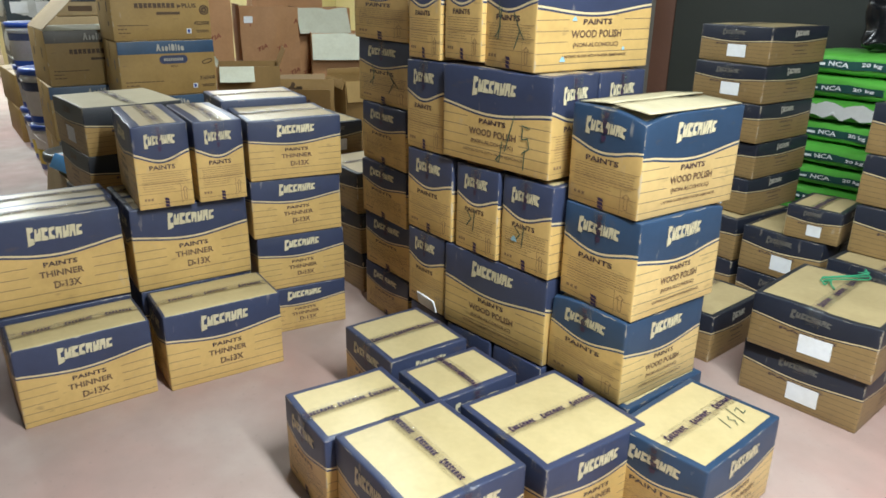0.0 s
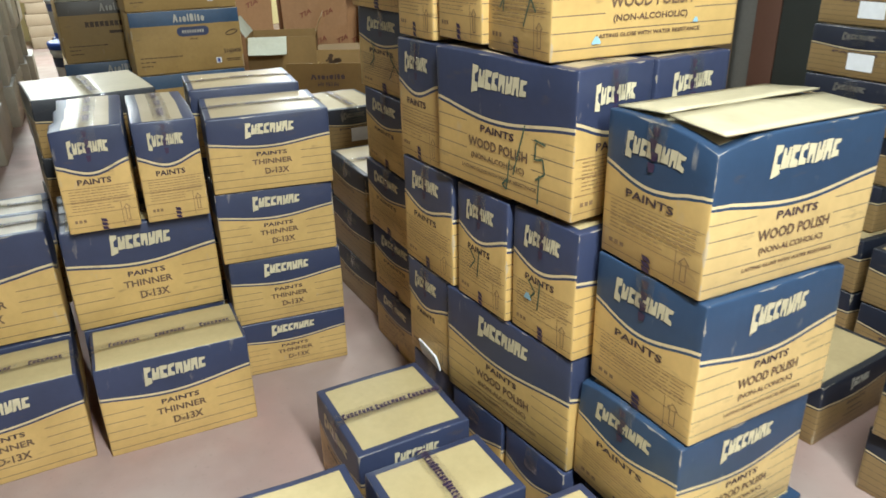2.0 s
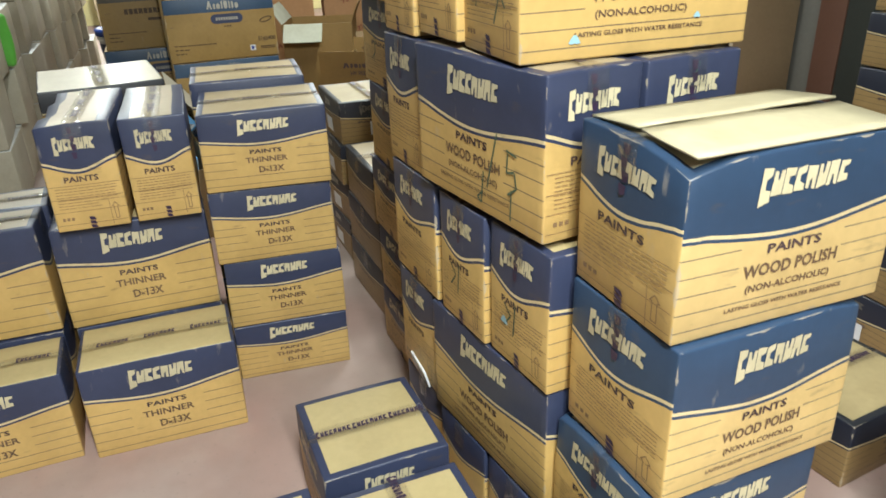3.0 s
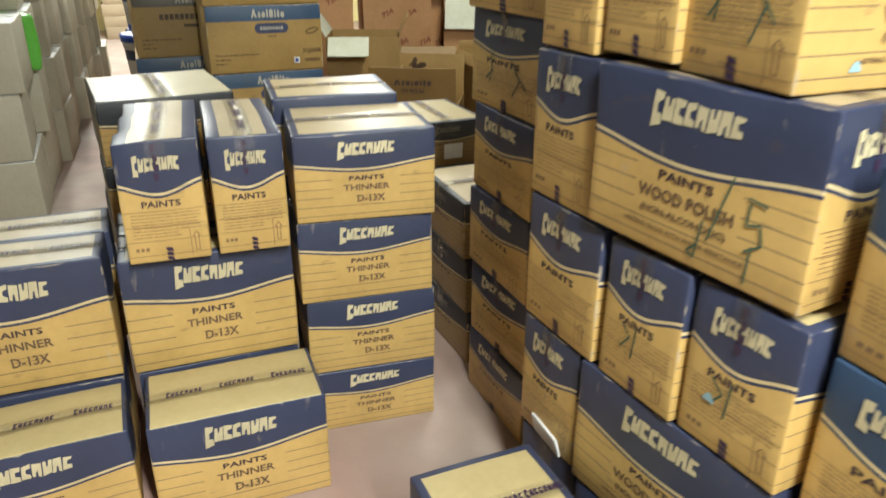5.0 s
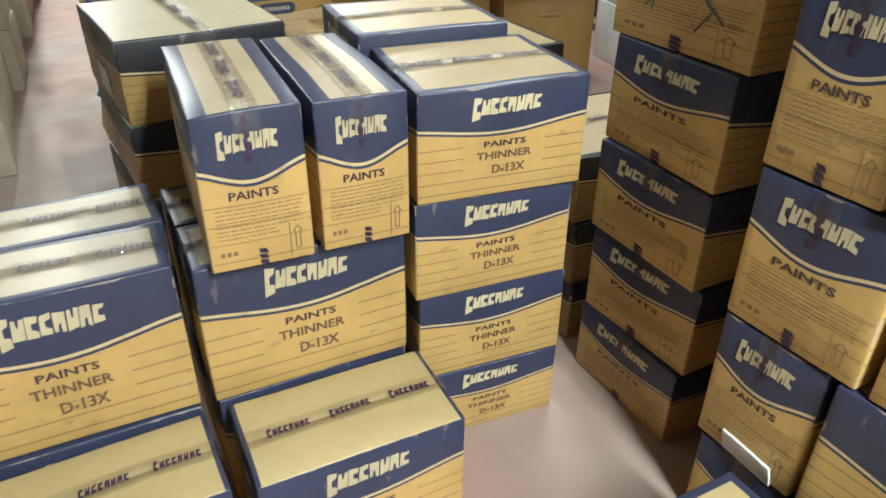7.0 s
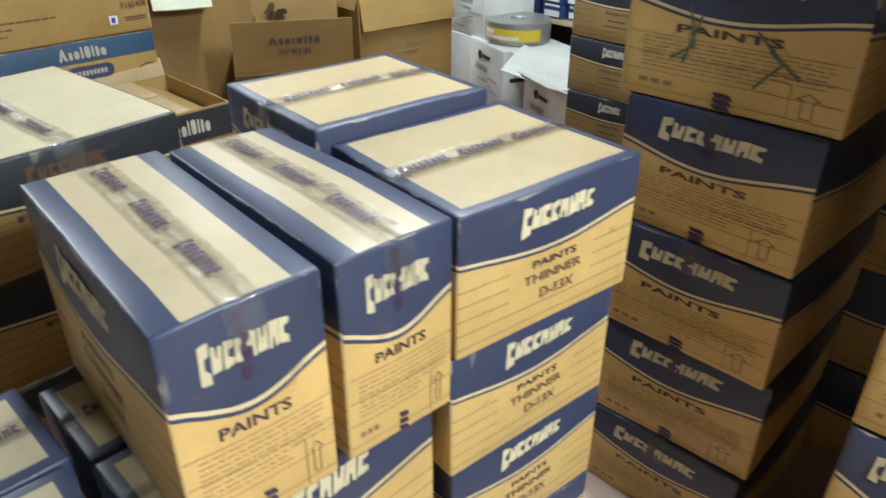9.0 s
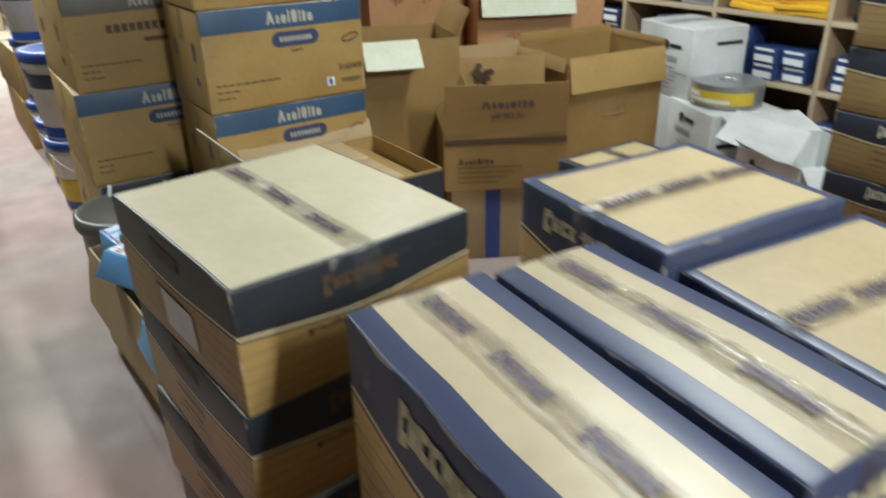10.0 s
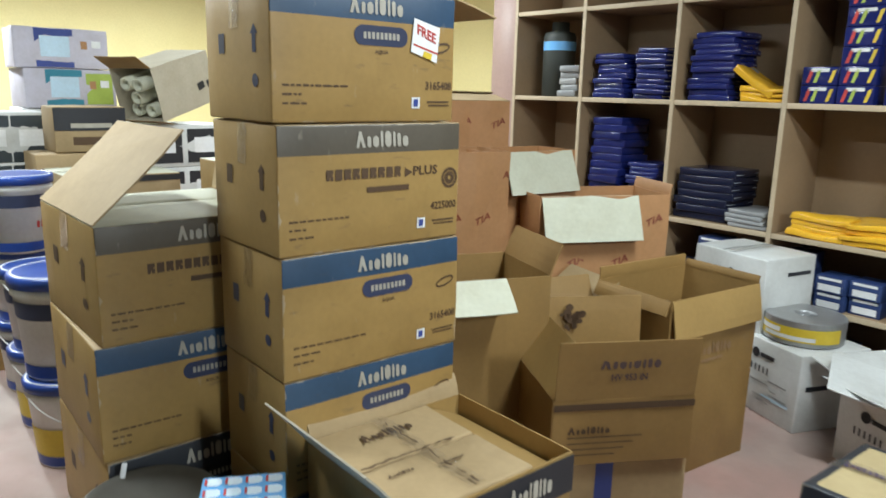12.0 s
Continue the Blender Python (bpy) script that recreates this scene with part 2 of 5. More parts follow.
m, nt, bs = shader("clear_tape")
nt.nodes.remove(bs)
clear = nt.nodes.new("ShaderNodeBsdfTransparent")
film = node(nt, "ShaderNodeBsdfDiffuse", Color=(0.85, 0.84, 0.80, 1))
haze = nt.nodes.new("ShaderNodeMixShader")
haze.inputs[0].default_value = 0.015
nt.links.new(clear.outputs[0], haze.inputs[1])
nt.links.new(film.outputs[0], haze.inputs[2])
shine = node(nt, "ShaderNodeBsdfGlossy", Roughness=0.07)
ripple = node(nt, "ShaderNodeBump", Strength=0.9, Distance=0.010)
nt.links.new(noise_fac(nt, 52.0, 3, 0.2, 0.8, random=True), ripple.inputs["Height"])
nt.links.new(ripple.outputs[0], shine.inputs["Normal"])
fres = node(nt, "ShaderNodeFresnel", IOR=1.5)
nt.links.new(ripple.outputs[0], fres.inputs["Normal"])
both = nt.nodes.new("ShaderNodeMixShader")
nt.links.new(math_node(nt, "MINIMUM", math_node(nt, "MULTIPLY", fres.outputs[0], 1.2), 0.40), both.inputs[0])
nt.links.new(haze.outputs[0], both.inputs[1])
nt.links.new(shine.outputs[0], both.inputs[2])
nt.links.new(both.outputs[0], nt.nodes["Material Output"].inputs[0])
MATS["tape"] = m

m, nt, bs = shader("lamp_tube")
bs.inputs["Emission Color"].default_value = (0.88, 0.98, 1.0, 1)
bs.inputs["Emission Strength"].default_value = 12.0
MATS["tube"] = m

m, nt, bs = shader("floor_screed")
blotch = noise_fac(nt, 0.9, 5, 0.35, 0.65)
fine = noise_fac(nt, 7.0, 6, 0.3, 0.7)
c = mix(nt, blotch, (0.42, 0.250, 0.220), (0.36, 0.295, 0.258))
c = mix(nt, math_node(nt, "MULTIPLY", noise_fac(nt, 2.6, 7, 0.50, 0.72), 0.55), c, (0.46, 0.39, 0.355))
c = mix(nt, math_node(nt, "MULTIPLY", fine, 0.4), c, (0.28, 0.21, 0.187))
c = mix(nt, math_node(nt, "MULTIPLY", noise_fac(nt, 60.0, 3, 0.62, 0.7), 0.35), c, (0.25, 0.2, 0.18))
nt.links.new(c, bs.inputs["Base Color"])
nt.links.new(math_node(nt, "ADD", math_node(nt, "MULTIPLY", fine, 0.2), 0.56), bs.inputs["Roughness"])
bump(nt, bs, noise_fac(nt, 30.0, 5, 0.2, 0.8), 0.15, 0.002)
MATS["floor"] = m

# ---- mesh helpers ----


def mesh_from(name, verts, faces, mats, idx=None, uvs=None, smooth=False):
    me = bpy.data.meshes.new(name)
    me.from_pydata([tuple(v) for v in verts], [], faces)
    for k in mats:
        me.materials.append(MATS[k])
    if idx is not None:
        me.polygons.foreach_set("material_index", idx)
    if uvs is not None:
        layer = me.uv_layers.new(name="face")
        layer.data.foreach_set("uv", np.array(uvs, dtype=float).ravel())
    if smooth:
        me.polygons.foreach_set("use_smooth", [True] * len(me.polygons))
    me.update()
    return me


def part(name, me, parent, m=None, label=""):
    ob = new(name, me)
    ob.parent = parent
    if m is not None:
        ob.matrix_basis = m
    return tagged(ob, label)


def thing(name, m, label, category, group=""):
    ob = new(name)
    ob.empty_display_size = 0.05
    ob.matrix_world = m
    return tagged(ob, label, category, group)


def lines(a, b, r, n, extra=()):
    base = [a, a + r * 0.35, a + r] + [a + (b - a) * k / n for k in range(1, n)] + [b - r, b - r * 0.35, b] + list(extra)
    base = sorted(base)
    out = [base[0]]
    for v in base[1:]:
        if v - out[-1] > 1e-4:
            out.append(v)
    return out


def rounded_box(w, d, h, r=0.005, n=(3, 3, 3), deform=None, top_lines=((), ()), top_mat=None, groove=None):
    """A box on z = 0 with rounded edges: verts, faces, material indices (0 front/back, 1 left/right, 2 top, 3 top border, 4 bottom) and face uvs."""
    X = lines(-w / 2, w / 2, r, n[0], top_lines[0])
    Y = lines(-d / 2, d / 2, r, n[1], top_lines[1])
    Z = lines(0, h, r, n[2])
    verts, faces, idx, uvs, seen = [], [], [], [], {}

    def vert(x, y, z):
        k = (round(x * 1e5), round(y * 1e5), round(z * 1e5))
        if k not in seen:
            p = Vector((x, y, z))
            q = Vector((min(max(x, -w / 2 + r), w / 2 - r), min(max(y, -d / 2 + r), d / 2 - r), min(max(z, r), h - r)))
            e = p - q
            if e.length > 1e-9:
                p = q + e.normalized() * r
            if groove and z >= h - 1e-6 and abs((y if groove == "x" else x)) < 1e-6:
                p.z -= 0.002
            seen[k] = len(verts)
            verts.append(deform(p) if deform else p)
        return seen[k]

    def grid(A, B, f, side, flat):
        for i in range(len(A) - 1):
            for j in range(len(B) - 1):
                c = [(A[i], B[j]), (A[i + 1], B[j]), (A[i + 1], B[j + 1]), (A[i], B[j + 1])]
                faces.append([vert(*f(a, b)) for a, b in c])
                idx.append(side if side != 2 or top_mat is None else top_mat((A[i] + A[i + 1]) / 2, (B[j] + B[j + 1]) / 2))
                uvs.extend([flat(a, b) for a, b in c])
    grid(X, Z, lambda a, b: (a, -d / 2, b), 0, lambda a, b: (a / w + 0.5, 1 - b / h))
    grid(X[::-1], Z, lambda a, b: (a, d / 2, b), 0, lambda a, b: (0.5 - a / w, 1 - b / h))
    grid(Y[::-1], Z, lambda a, b: (-w / 2, a, b), 1, lambda a, b: (0.5 - a / d, 1 - b / h))
    grid(Y, Z, lambda a, b: (w / 2, a, b), 1, lambda a, b: (a / d + 0.5, 1 - b / h))
    grid(X, Y, lambda a, b: (a, b, h), 2, lambda a, b: (a / w + 0.5, b / d + 0.5))
    grid(X, Y[::-1], lambda a, b: (a, b, 0), 4, lambda a, b: (a / w + 0.5, b / d + 0.5))
    return verts, faces, idx, uvs


def box_mesh(w, d, h, mat, r=0.004, n=(1, 1, 1), deform=None, name="body"):
    v, f, i, uv = rounded_box(w, d, h, r, n, deform)
    return mesh_from(name, v, f, [mat], [0] * len(f), uv, True)


def plate(w, l, th=0.004, bend=0.0, n=4, seed=0, crumple=0.006, m=2):
    """A board from its hinge at y = 0 out to y = l, with a slight bend."""
    verts, faces = [], []
    for s in (0, 1):
        for j in range(n + 1):
            for i in range(m + 1):
                x, y = (i / m - 0.5) * w, l * j / n
                wob = noise.noise((x * 6 + seed, y * 6, seed * 1.7)) * crumple * (j / n)
                verts.append((x, y, th * (s - 0.5) + bend * (j / n) ** 2 + wob))
    q = m + 1
    k = q * (n + 1)
    for j in range(n):
        for i in range(m):
            a = j * q + i
            faces.append((a, a + q, a + q + 1, a + 1))
            faces.append((k + a, k + a + 1, k + a + q + 1, k + a + q))
    rim = list(range(q)) + [m + q * j for j in range(1, n + 1)] + [q * n + i for i in range(m - 1, -1, -1)] + [q * j for j in range(n - 1, 0, -1)]
    for a, b in zip(rim, rim[1:] + rim[:1]):
        faces.append((a, b, k + b, k + a))
    return verts, faces


def lathe(profile, seg=28):
    verts, faces = [], []
    for r, z in profile:
        for k in range(seg):
            a = 2 * math.pi * k / seg
            verts.append((r * math.cos(a), r * math.sin(a), z))
    for i in range(len(profile) - 1):
        for k in range(seg):
            k2 = (k + 1) % seg
            faces.append((i * seg + k, i * seg + k2, (i + 1) * seg + k2, (i + 1) * seg + k))
    faces.append(tuple(range(seg))[::-1])
    faces.append(tuple((len(profile) - 1) * seg + k for k in range(seg)))
    return verts, faces


TEXTS = {}


def text_shape(s):
    """The flat outline mesh of a word, scaled to height 1, with its width."""
    if s not in TEXTS:
        cu = bpy.data.curves.new("word", "FONT")
        cu.body, cu.resolution_u, cu.offset = s, 2, 0.026
        ob = bpy.data.objects.new("word", cu)
        scene.collection.objects.link(ob)
        bpy.context.view_layer.update()
        me = bpy.data.meshes.new_from_object(ob.evaluated_get(bpy.context.evaluated_depsgraph_get()))
        v = np.array([p.co[:2] for p in me.vertices])
        f = [tuple(p.vertices) for p in me.polygons]
        lo, hi = v.min(0), v.max(0)
        cap = hi[1] - lo[1]
        v = (v - lo) / cap
        TEXTS[s] = (v.tolist(), f, (hi[0] - lo[0]) / cap)
        bpy.data.objects.remove(ob)
        bpy.data.curves.remove(cu)
        bpy.data.meshes.remove(me)
    return TEXTS[s]


class Ink:
    """Flat printing gathered on a face of size W x H; u runs right and v down, in metres."""

    def __init__(self):
        self.v, self.f, self.words = [], [], []

    def poly(self, pts):
        k = len(self.v)
        self.v += [(p[0], p[1]) for p in pts]
        self.f.append(tuple(range(k, k + len(pts)))[::-1])

    def bar(self, u0, v0, u1, v1):
        n = max(1, int((u1 - u0) / 0.05))
        for i in range(n):
            a, b = u0 + (u1 - u0) * i / n, u0 + (u1 - u0) * (i + 1) / n
            self.poly([(a, v0), (b, v0), (b, v1), (a, v1)])

    def word(self, s, cu, v0, v1, width=None, slope=0.0):
        pts, faces, asp = text_shape(s)
        hgt = v1 - v0
        sx = (width / asp) if width else hgt
        one = Ink()
        one.v = [(cu + (x - asp / 2) * sx, v1 - y * hgt - slope * (x - asp / 2) * sx) for x, y in pts]
        one.f = list(faces)
        self.words.append(one)

    def stroke(self, pts, t=0.004):
        for (a, b), (c, d) in zip(pts, pts[1:]):
            dx, dy = c - a, d - b
            n = math.hypot(dx, dy) or 1
            ox, oy = -dy / n * t / 2, dx / n * t / 2
            self.poly([(a + ox, b + oy), (c + ox, d + oy), (c - ox, d - oy), (a - ox, b - oy)])

    def logo(self, cu, v0, v1, width, count=8, seed=3, tall=1.45, fill=1.0):
        """A brand mark as a row of slanted, jagged plain blocks with slits, the first one taller."""
        rnd = random.Random(seed)
        step = width / count
        kinds = "RTRRBTBR"
        for i in range(count):
            u = cu - width / 2 + i * step
            t = v0 - (v1 - v0) * (tall - 1) * (0.4 if i == 0 else 0.0)
            b = v1 + (v1 - v0) * (tall - 1) * (0.7 if i == 0 else 0.0)
            wd = step * rnd.uniform(0.86, 0.93) * fill
            hb = b - t
            j = lambda k: rnd.uniform(-k, k)
            kind = kinds[i % 8]
            lean = step * 0.16

            def at(a, c):
                self_u = u + a * wd + lean * (1 - c)
                return (self_u, t + c * hb)
            pts = [at(0.0 + j(0.05), j(0.06))]
            if kind == "T":
                pts += [at(0.36, 0.02 + j(0.03)), at(0.44, 0.44 + j(0.06)), at(0.58, 0.40), at(0.66, j(0.04))]
            pts += [at(1.0 + j(0.05), j(0.08))]
            if kind == "R":
                pts += [at(0.96, 0.28 + j(0.05)), at(0.46, 0.34), at(0.48, 0.62), at(0.98, 0.70 + j(0.05))]
            pts += [at(1.0 + j(0.06), 1 + j(0.07))]
            if kind == "B":
                pts += [at(0.68, 1.0 + j(0.04)), at(0.60, 0.56), at(0.42, 0.60 + j(0.05)), at(0.34, 1.0)]
            pts += [at(j(0.06), 1 + j(0.08))]
            self.poly(pts)

    def soft_logo(self, cu, v0, v1, width, seed=5):
        """A brand mark as plain rounded blocks of two heights."""
        shape = ((0.0, 1.25), (0.32, 0.5), (0.30, 0.8), (0.0, 0.34), (0.0, 0.85), (0.04, 0.34), (0.12, 0.5), (0.30, 0.8))
        gap = 0.26
        unit = width / (sum(s for _, s in shape) + gap * (len(shape) - 1))
        u = cu - width / 2
        for i, (k, s) in enumerate(shape):
            wd = s * unit
            t = v0 + (v1 - v0) * k
            if i == 0:
                self.poly([(u + wd * 0.38, t), (u + wd * 0.62, t), (u + wd, v1), (u + wd * 0.70, v1), (u + wd * 0.50, v1 - (v1 - t) * 0.45), (u + wd * 0.30, v1), (u, v1)])
            else:
                r = min(wd, v1 - t) * 0.34
                self.poly([(u + r, t), (u + wd - r, t), (u + wd, t + r), (u + wd, v1 - r), (u + wd - r, v1), (u + r, v1), (u, v1 - r), (u, t + r)])
            u += wd + unit * gap

    def blocks(self, u0, u1, v0, v1, n):
        """A run of bold plain letter-sized blocks."""
        step = (u1 - u0) / n
        for i in range(n):
            u, w = u0 + i * step, step * 0.78
            c = (0.3, 0.0, 0.2)[i % 3]
            self.poly([(u, v0), (u + w, v0), (u + w, v0 + (v1 - v0) * 0.4), (u + w * (1 - c), (v0 + v1) / 2), (u + w, v0 + (v1 - v0) * 0.6), (u + w, v1), (u + w * 0.62, v1), (u + w * 0.5, v1 - (v1 - v0) * c), (u + w * 0.38, v1), (u, v1)])

    def part(self, name, face, size, mat, parent, deform=None, lift=0.0012, label=""):
        for one in self.words:
            one.part("word", face, size, mat, parent, deform, lift)
        if not self.f:
            return None
        w, d, h = size
        pts = []
        for u, v in self.v:
            if face == "front":
                p, o = Vector((-w / 2 + u, -d / 2, h - v)), Vector((0, -1, 0))
            elif face == "left":
                p, o = Vector((-w / 2, d / 2 - u, h - v)), Vector((-1, 0, 0))
            elif face == "top":
                p, o = Vector((-w / 2 + u, d / 2 - v, h)), Vector((0, 0, 1))
            else:
                p, o = Vector((w / 2, -d / 2 + u, h - v)), Vector((1, 0, 0))
            pts.append((deform(p) if deform else p) + o * lift)
        ob = part(name, mesh_from(name, pts, self.f, [mat]), parent, label=label)
        return tagged(ob, kind="stuff") if name in ("logo", "marker_scribble", "lettering", "small_text", "printing", "flap_printing", "tape_print", "side_mark", "tip", "small_print", "tape_end") else ob

# ---- the room ----


def structure(name, w, d, h, x, y, z, mat, rz=0.0):
    ob = new(name, box_mesh(w, d, h, mat, r=0.003, name=name))
    ob.matrix_world = pose(x, y, z, 0, 0, rz)
    return tagged(ob, kind="structure")


X0, X1, Y0, Y1 = -3.0, 7.0, -3.0, 13.6
structure("floor", X1 - X0, Y1 - Y0, 0.1, (X0 + X1) / 2, (Y0 + Y1) / 2, -0.1, "floor")
structure("ceiling", X1 - X0, Y1 - Y0, 0.1, (X0 + X1) / 2, (Y0 + Y1) / 2, CEILING, "darkened_wall")
structure("wall_north", X1 - X0, 0.15, CEILING, (X0 + X1) / 2, Y1 + 0.075, 0, "cream_wall")
structure("wall_south", X1 - X0, 0.15, CEILING, (X0 + X1) / 2, Y0 - 0.075, 0, "darkened_wall")
structure("wall_west", 0.15, Y1 - Y0, CEILING, X0 - 0.075, (Y0 + Y1) / 2, 0, "darkened_wall")
structure("wall_far_east", 0.15, Y1 - 7.3, CEILING, X1 + 0.075, (Y1 + 7.3) / 2, 0, "cream_wall")
structure("wall_east", 0.15, 7.3 - Y0, CEILING, 4.475, (7.3 + Y0) / 2, 0, "darkened_wall")
structure("wall_return", X1 - 4.4, 0.15, CEILING, (X1 + 4.4) / 2 + 0.1, 7.375, 0, "cream_wall")
structure("pillar", 0.34, 0.30, CEILING, 4.2, 7.12, 0, "mauve_post")
structure("trim", 0.06, 0.17, 2.6, 4.36, 3.355, 0, "brown_post")
door = structure("door_1", 0.05, 1.495, 2.5, 4.36, 2.52, 0, "dark_panel")

for tx, ty, tr, watts in TUBES:
    lamp = thing("tube_lamp", pose(tx, ty, CEILING - 0.10, 0, 0, tr), "white fluorescent tube lamp fixed to the ceiling", "lamp", "ceiling lamps")
    part("housing", box_mesh(1.24, 0.06, 0.05, "bucket_white"), lamp, pose(0, 0, 0.05))
    v, f = lathe([(0.013, -0.6), (0.013, 0.6)], 12)
    part("tube", mesh_from("tube", v, f, ["tube"], smooth=True), lamp, pose(0, 0, 0.02, 0, 90, 0))

# ---- printed cartons ----
STYLES = {
    "thinner": ("long", "end", "yellow_top", "navy"),
    "polish": ("polish_long", "end", "yellow_top", "navy"),
    "polish_blue": ("blue_long", "blue_end", "yellow_top", "blue"),
    "dark": ("dark_long", "dark_end", "cream_top", "charcoal"),
    "low": ("low_long", "low_end", "lid_board", "charcoal"),
}


def wobble(size, seed, bulge=0.005, amp=0.0035, crush=()):
    w, d, h = size

    def deform(p):
        nx, ny, nz = 2 * p.x / w, 2 * p.y / d, 2 * p.z / h - 1
        q = Vector(p)
        q.x += bulge * nx ** 3 * (1 - ny * ny) * (1 - nz * nz)
        q.y += bulge * ny ** 3 * (1 - nx * nx) * (1 - nz * nz)
        q.z += (bulge * 0.9 * (1 - nx * nx) * (1 - ny * ny)) if nz > 0.99 else 0.0
        n = noise.noise_vector(p * 5.0 + Vector((seed * 3.1, seed * 1.7, seed * 0.9)))
        q += Vector(n) * amp * (0.4 + 0.6 * max(nz, 0))
        for cx, cy, drop in crush:
            k = max(0.0, 1 - math.hypot((nx - cx) * w, (ny - cy) * d) / 0.24) ** 1.8 * max(0.0, (nz - 0.1) / 0.9)
            q.z -= drop * k
            q.x -= cx * drop * 0.25 * k
            q.y -= cy * drop * 0.25 * k
        return q
    return deform


def long_print(style, W, H, seed):
    dark, logo, faded = Ink(), Ink(), Ink()
    c = W * 0.50
    logo.logo(c, H * 0.11, H * 0.235, W * (0.24 if style in ("dark", "low") else 0.40), seed=3)
    top = 0.505 if style.startswith("polish") else 0.475
    dark.word("PAINTS", c, H * top, H * (top + 0.055), W * 0.25)
    if style == "thinner":
        faded.word("THINNER", c, H * 0.575, H * 0.645, W * 0.33)
        faded.word("D-13X", c + W * 0.03, H * 0.70, H * 0.785, W * 0.20)
        for k in range(3):
            faded.bar(c - W * (0.08 - 0.02 * k), H * (0.71 + 0.03 * k), c + W * (0.11 - 0.015 * k), H * (0.713 + 0.03 * k))
    elif style.startswith("polish"):
        faded.word("WOOD POLISH", c, H * 0.61, H * 0.685, W * 0.44)
        faded.word("(NON-ALCOHOLIC)", c, H * 0.73, H * 0.785, W * 0.40)
        faded.word("LASTING GLOSS WITH WATER RESISTANCE", c, H * 0.845, H * 0.872, W * 0.56)
    else:
        dark.bar(c - W * 0.1, H * 0.62, c + W * 0.1, H * 0.64)
        dark.bar(c - W * 0.14, H * 0.72, c + W * 0.14, H * 0.735)
    return dark, logo, faded


def end_print(style, W, H, seed):
    dark, logo, mark, fine = Ink(), Ink(), Ink(), Ink()
    c = W * 0.48
    rnd = random.Random(seed)
    logo.logo(c, H * 0.13, H * 0.235, W * (0.32 if style in ("dark", "low") else 0.54), seed=4)
    dark.word("PAINTS", c, H * 0.475, H * 0.53, W * 0.46)
    if style in ("thinner", "polish", "polish_blue"):
        for k in range(8):
            v = H * (0.585 + 0.027 * k)
            u = W * 0.10
            while u < W * (0.9 if k < 6 else 0.6):
                n = W * rnd.uniform(0.03, 0.12)
                fine.bar(u, v, min(u + n, W * 0.92), v + 0.0016)
                u += n + W * 0.015
        for k in range(3):
            mark.poly([(W * 0.455, H * (0.872 + 0.04 * k)), (W * 0.53, H * (0.878 + 0.04 * k)), (W * 0.55, H * (0.912 + 0.04 * k)), (W * 0.47, H * (0.905 + 0.04 * k))])
        for k in range(4):
            a = W * rnd.uniform(0.43, 0.46)
            mark.poly([(a, H * (0.03 + 0.075 * k)), (a + W * 0.07, H * (0.035 + 0.075 * k)), (a + W * 0.06, H * (0.085 + 0.075 * k)), (a + W * 0.015, H * (0.095 + 0.075 * k))])
        fine.stroke([(W * 0.80, H * 0.80), (W * 0.845, H * 0.76), (W * 0.89, H * 0.80), (W * 0.868, H * 0.80), (W * 0.868, H * 0.92), (W * 0.822, H * 0.92), (W * 0.822, H * 0.80), (W * 0.80, H * 0.80)], 0.002)
        fine.stroke([(W * 0.77, H * 0.73), (W * 0.77, H * 0.97)], 0.0015)
        for k in range(4):
            fine.bar(W * 0.02, H * (0.56 + 0.125 * k), W * 0.98, H * 0.0045 + H * (0.56 + 0.125 * k))
        for k in range(3):
            fine.bar(W * (0.10 + 0.06 * k), H * 0.865, W * (0.14 + 0.06 * k), H * 0.895)
    return dark, logo, mark, fine


CARTON_SEED = [0]


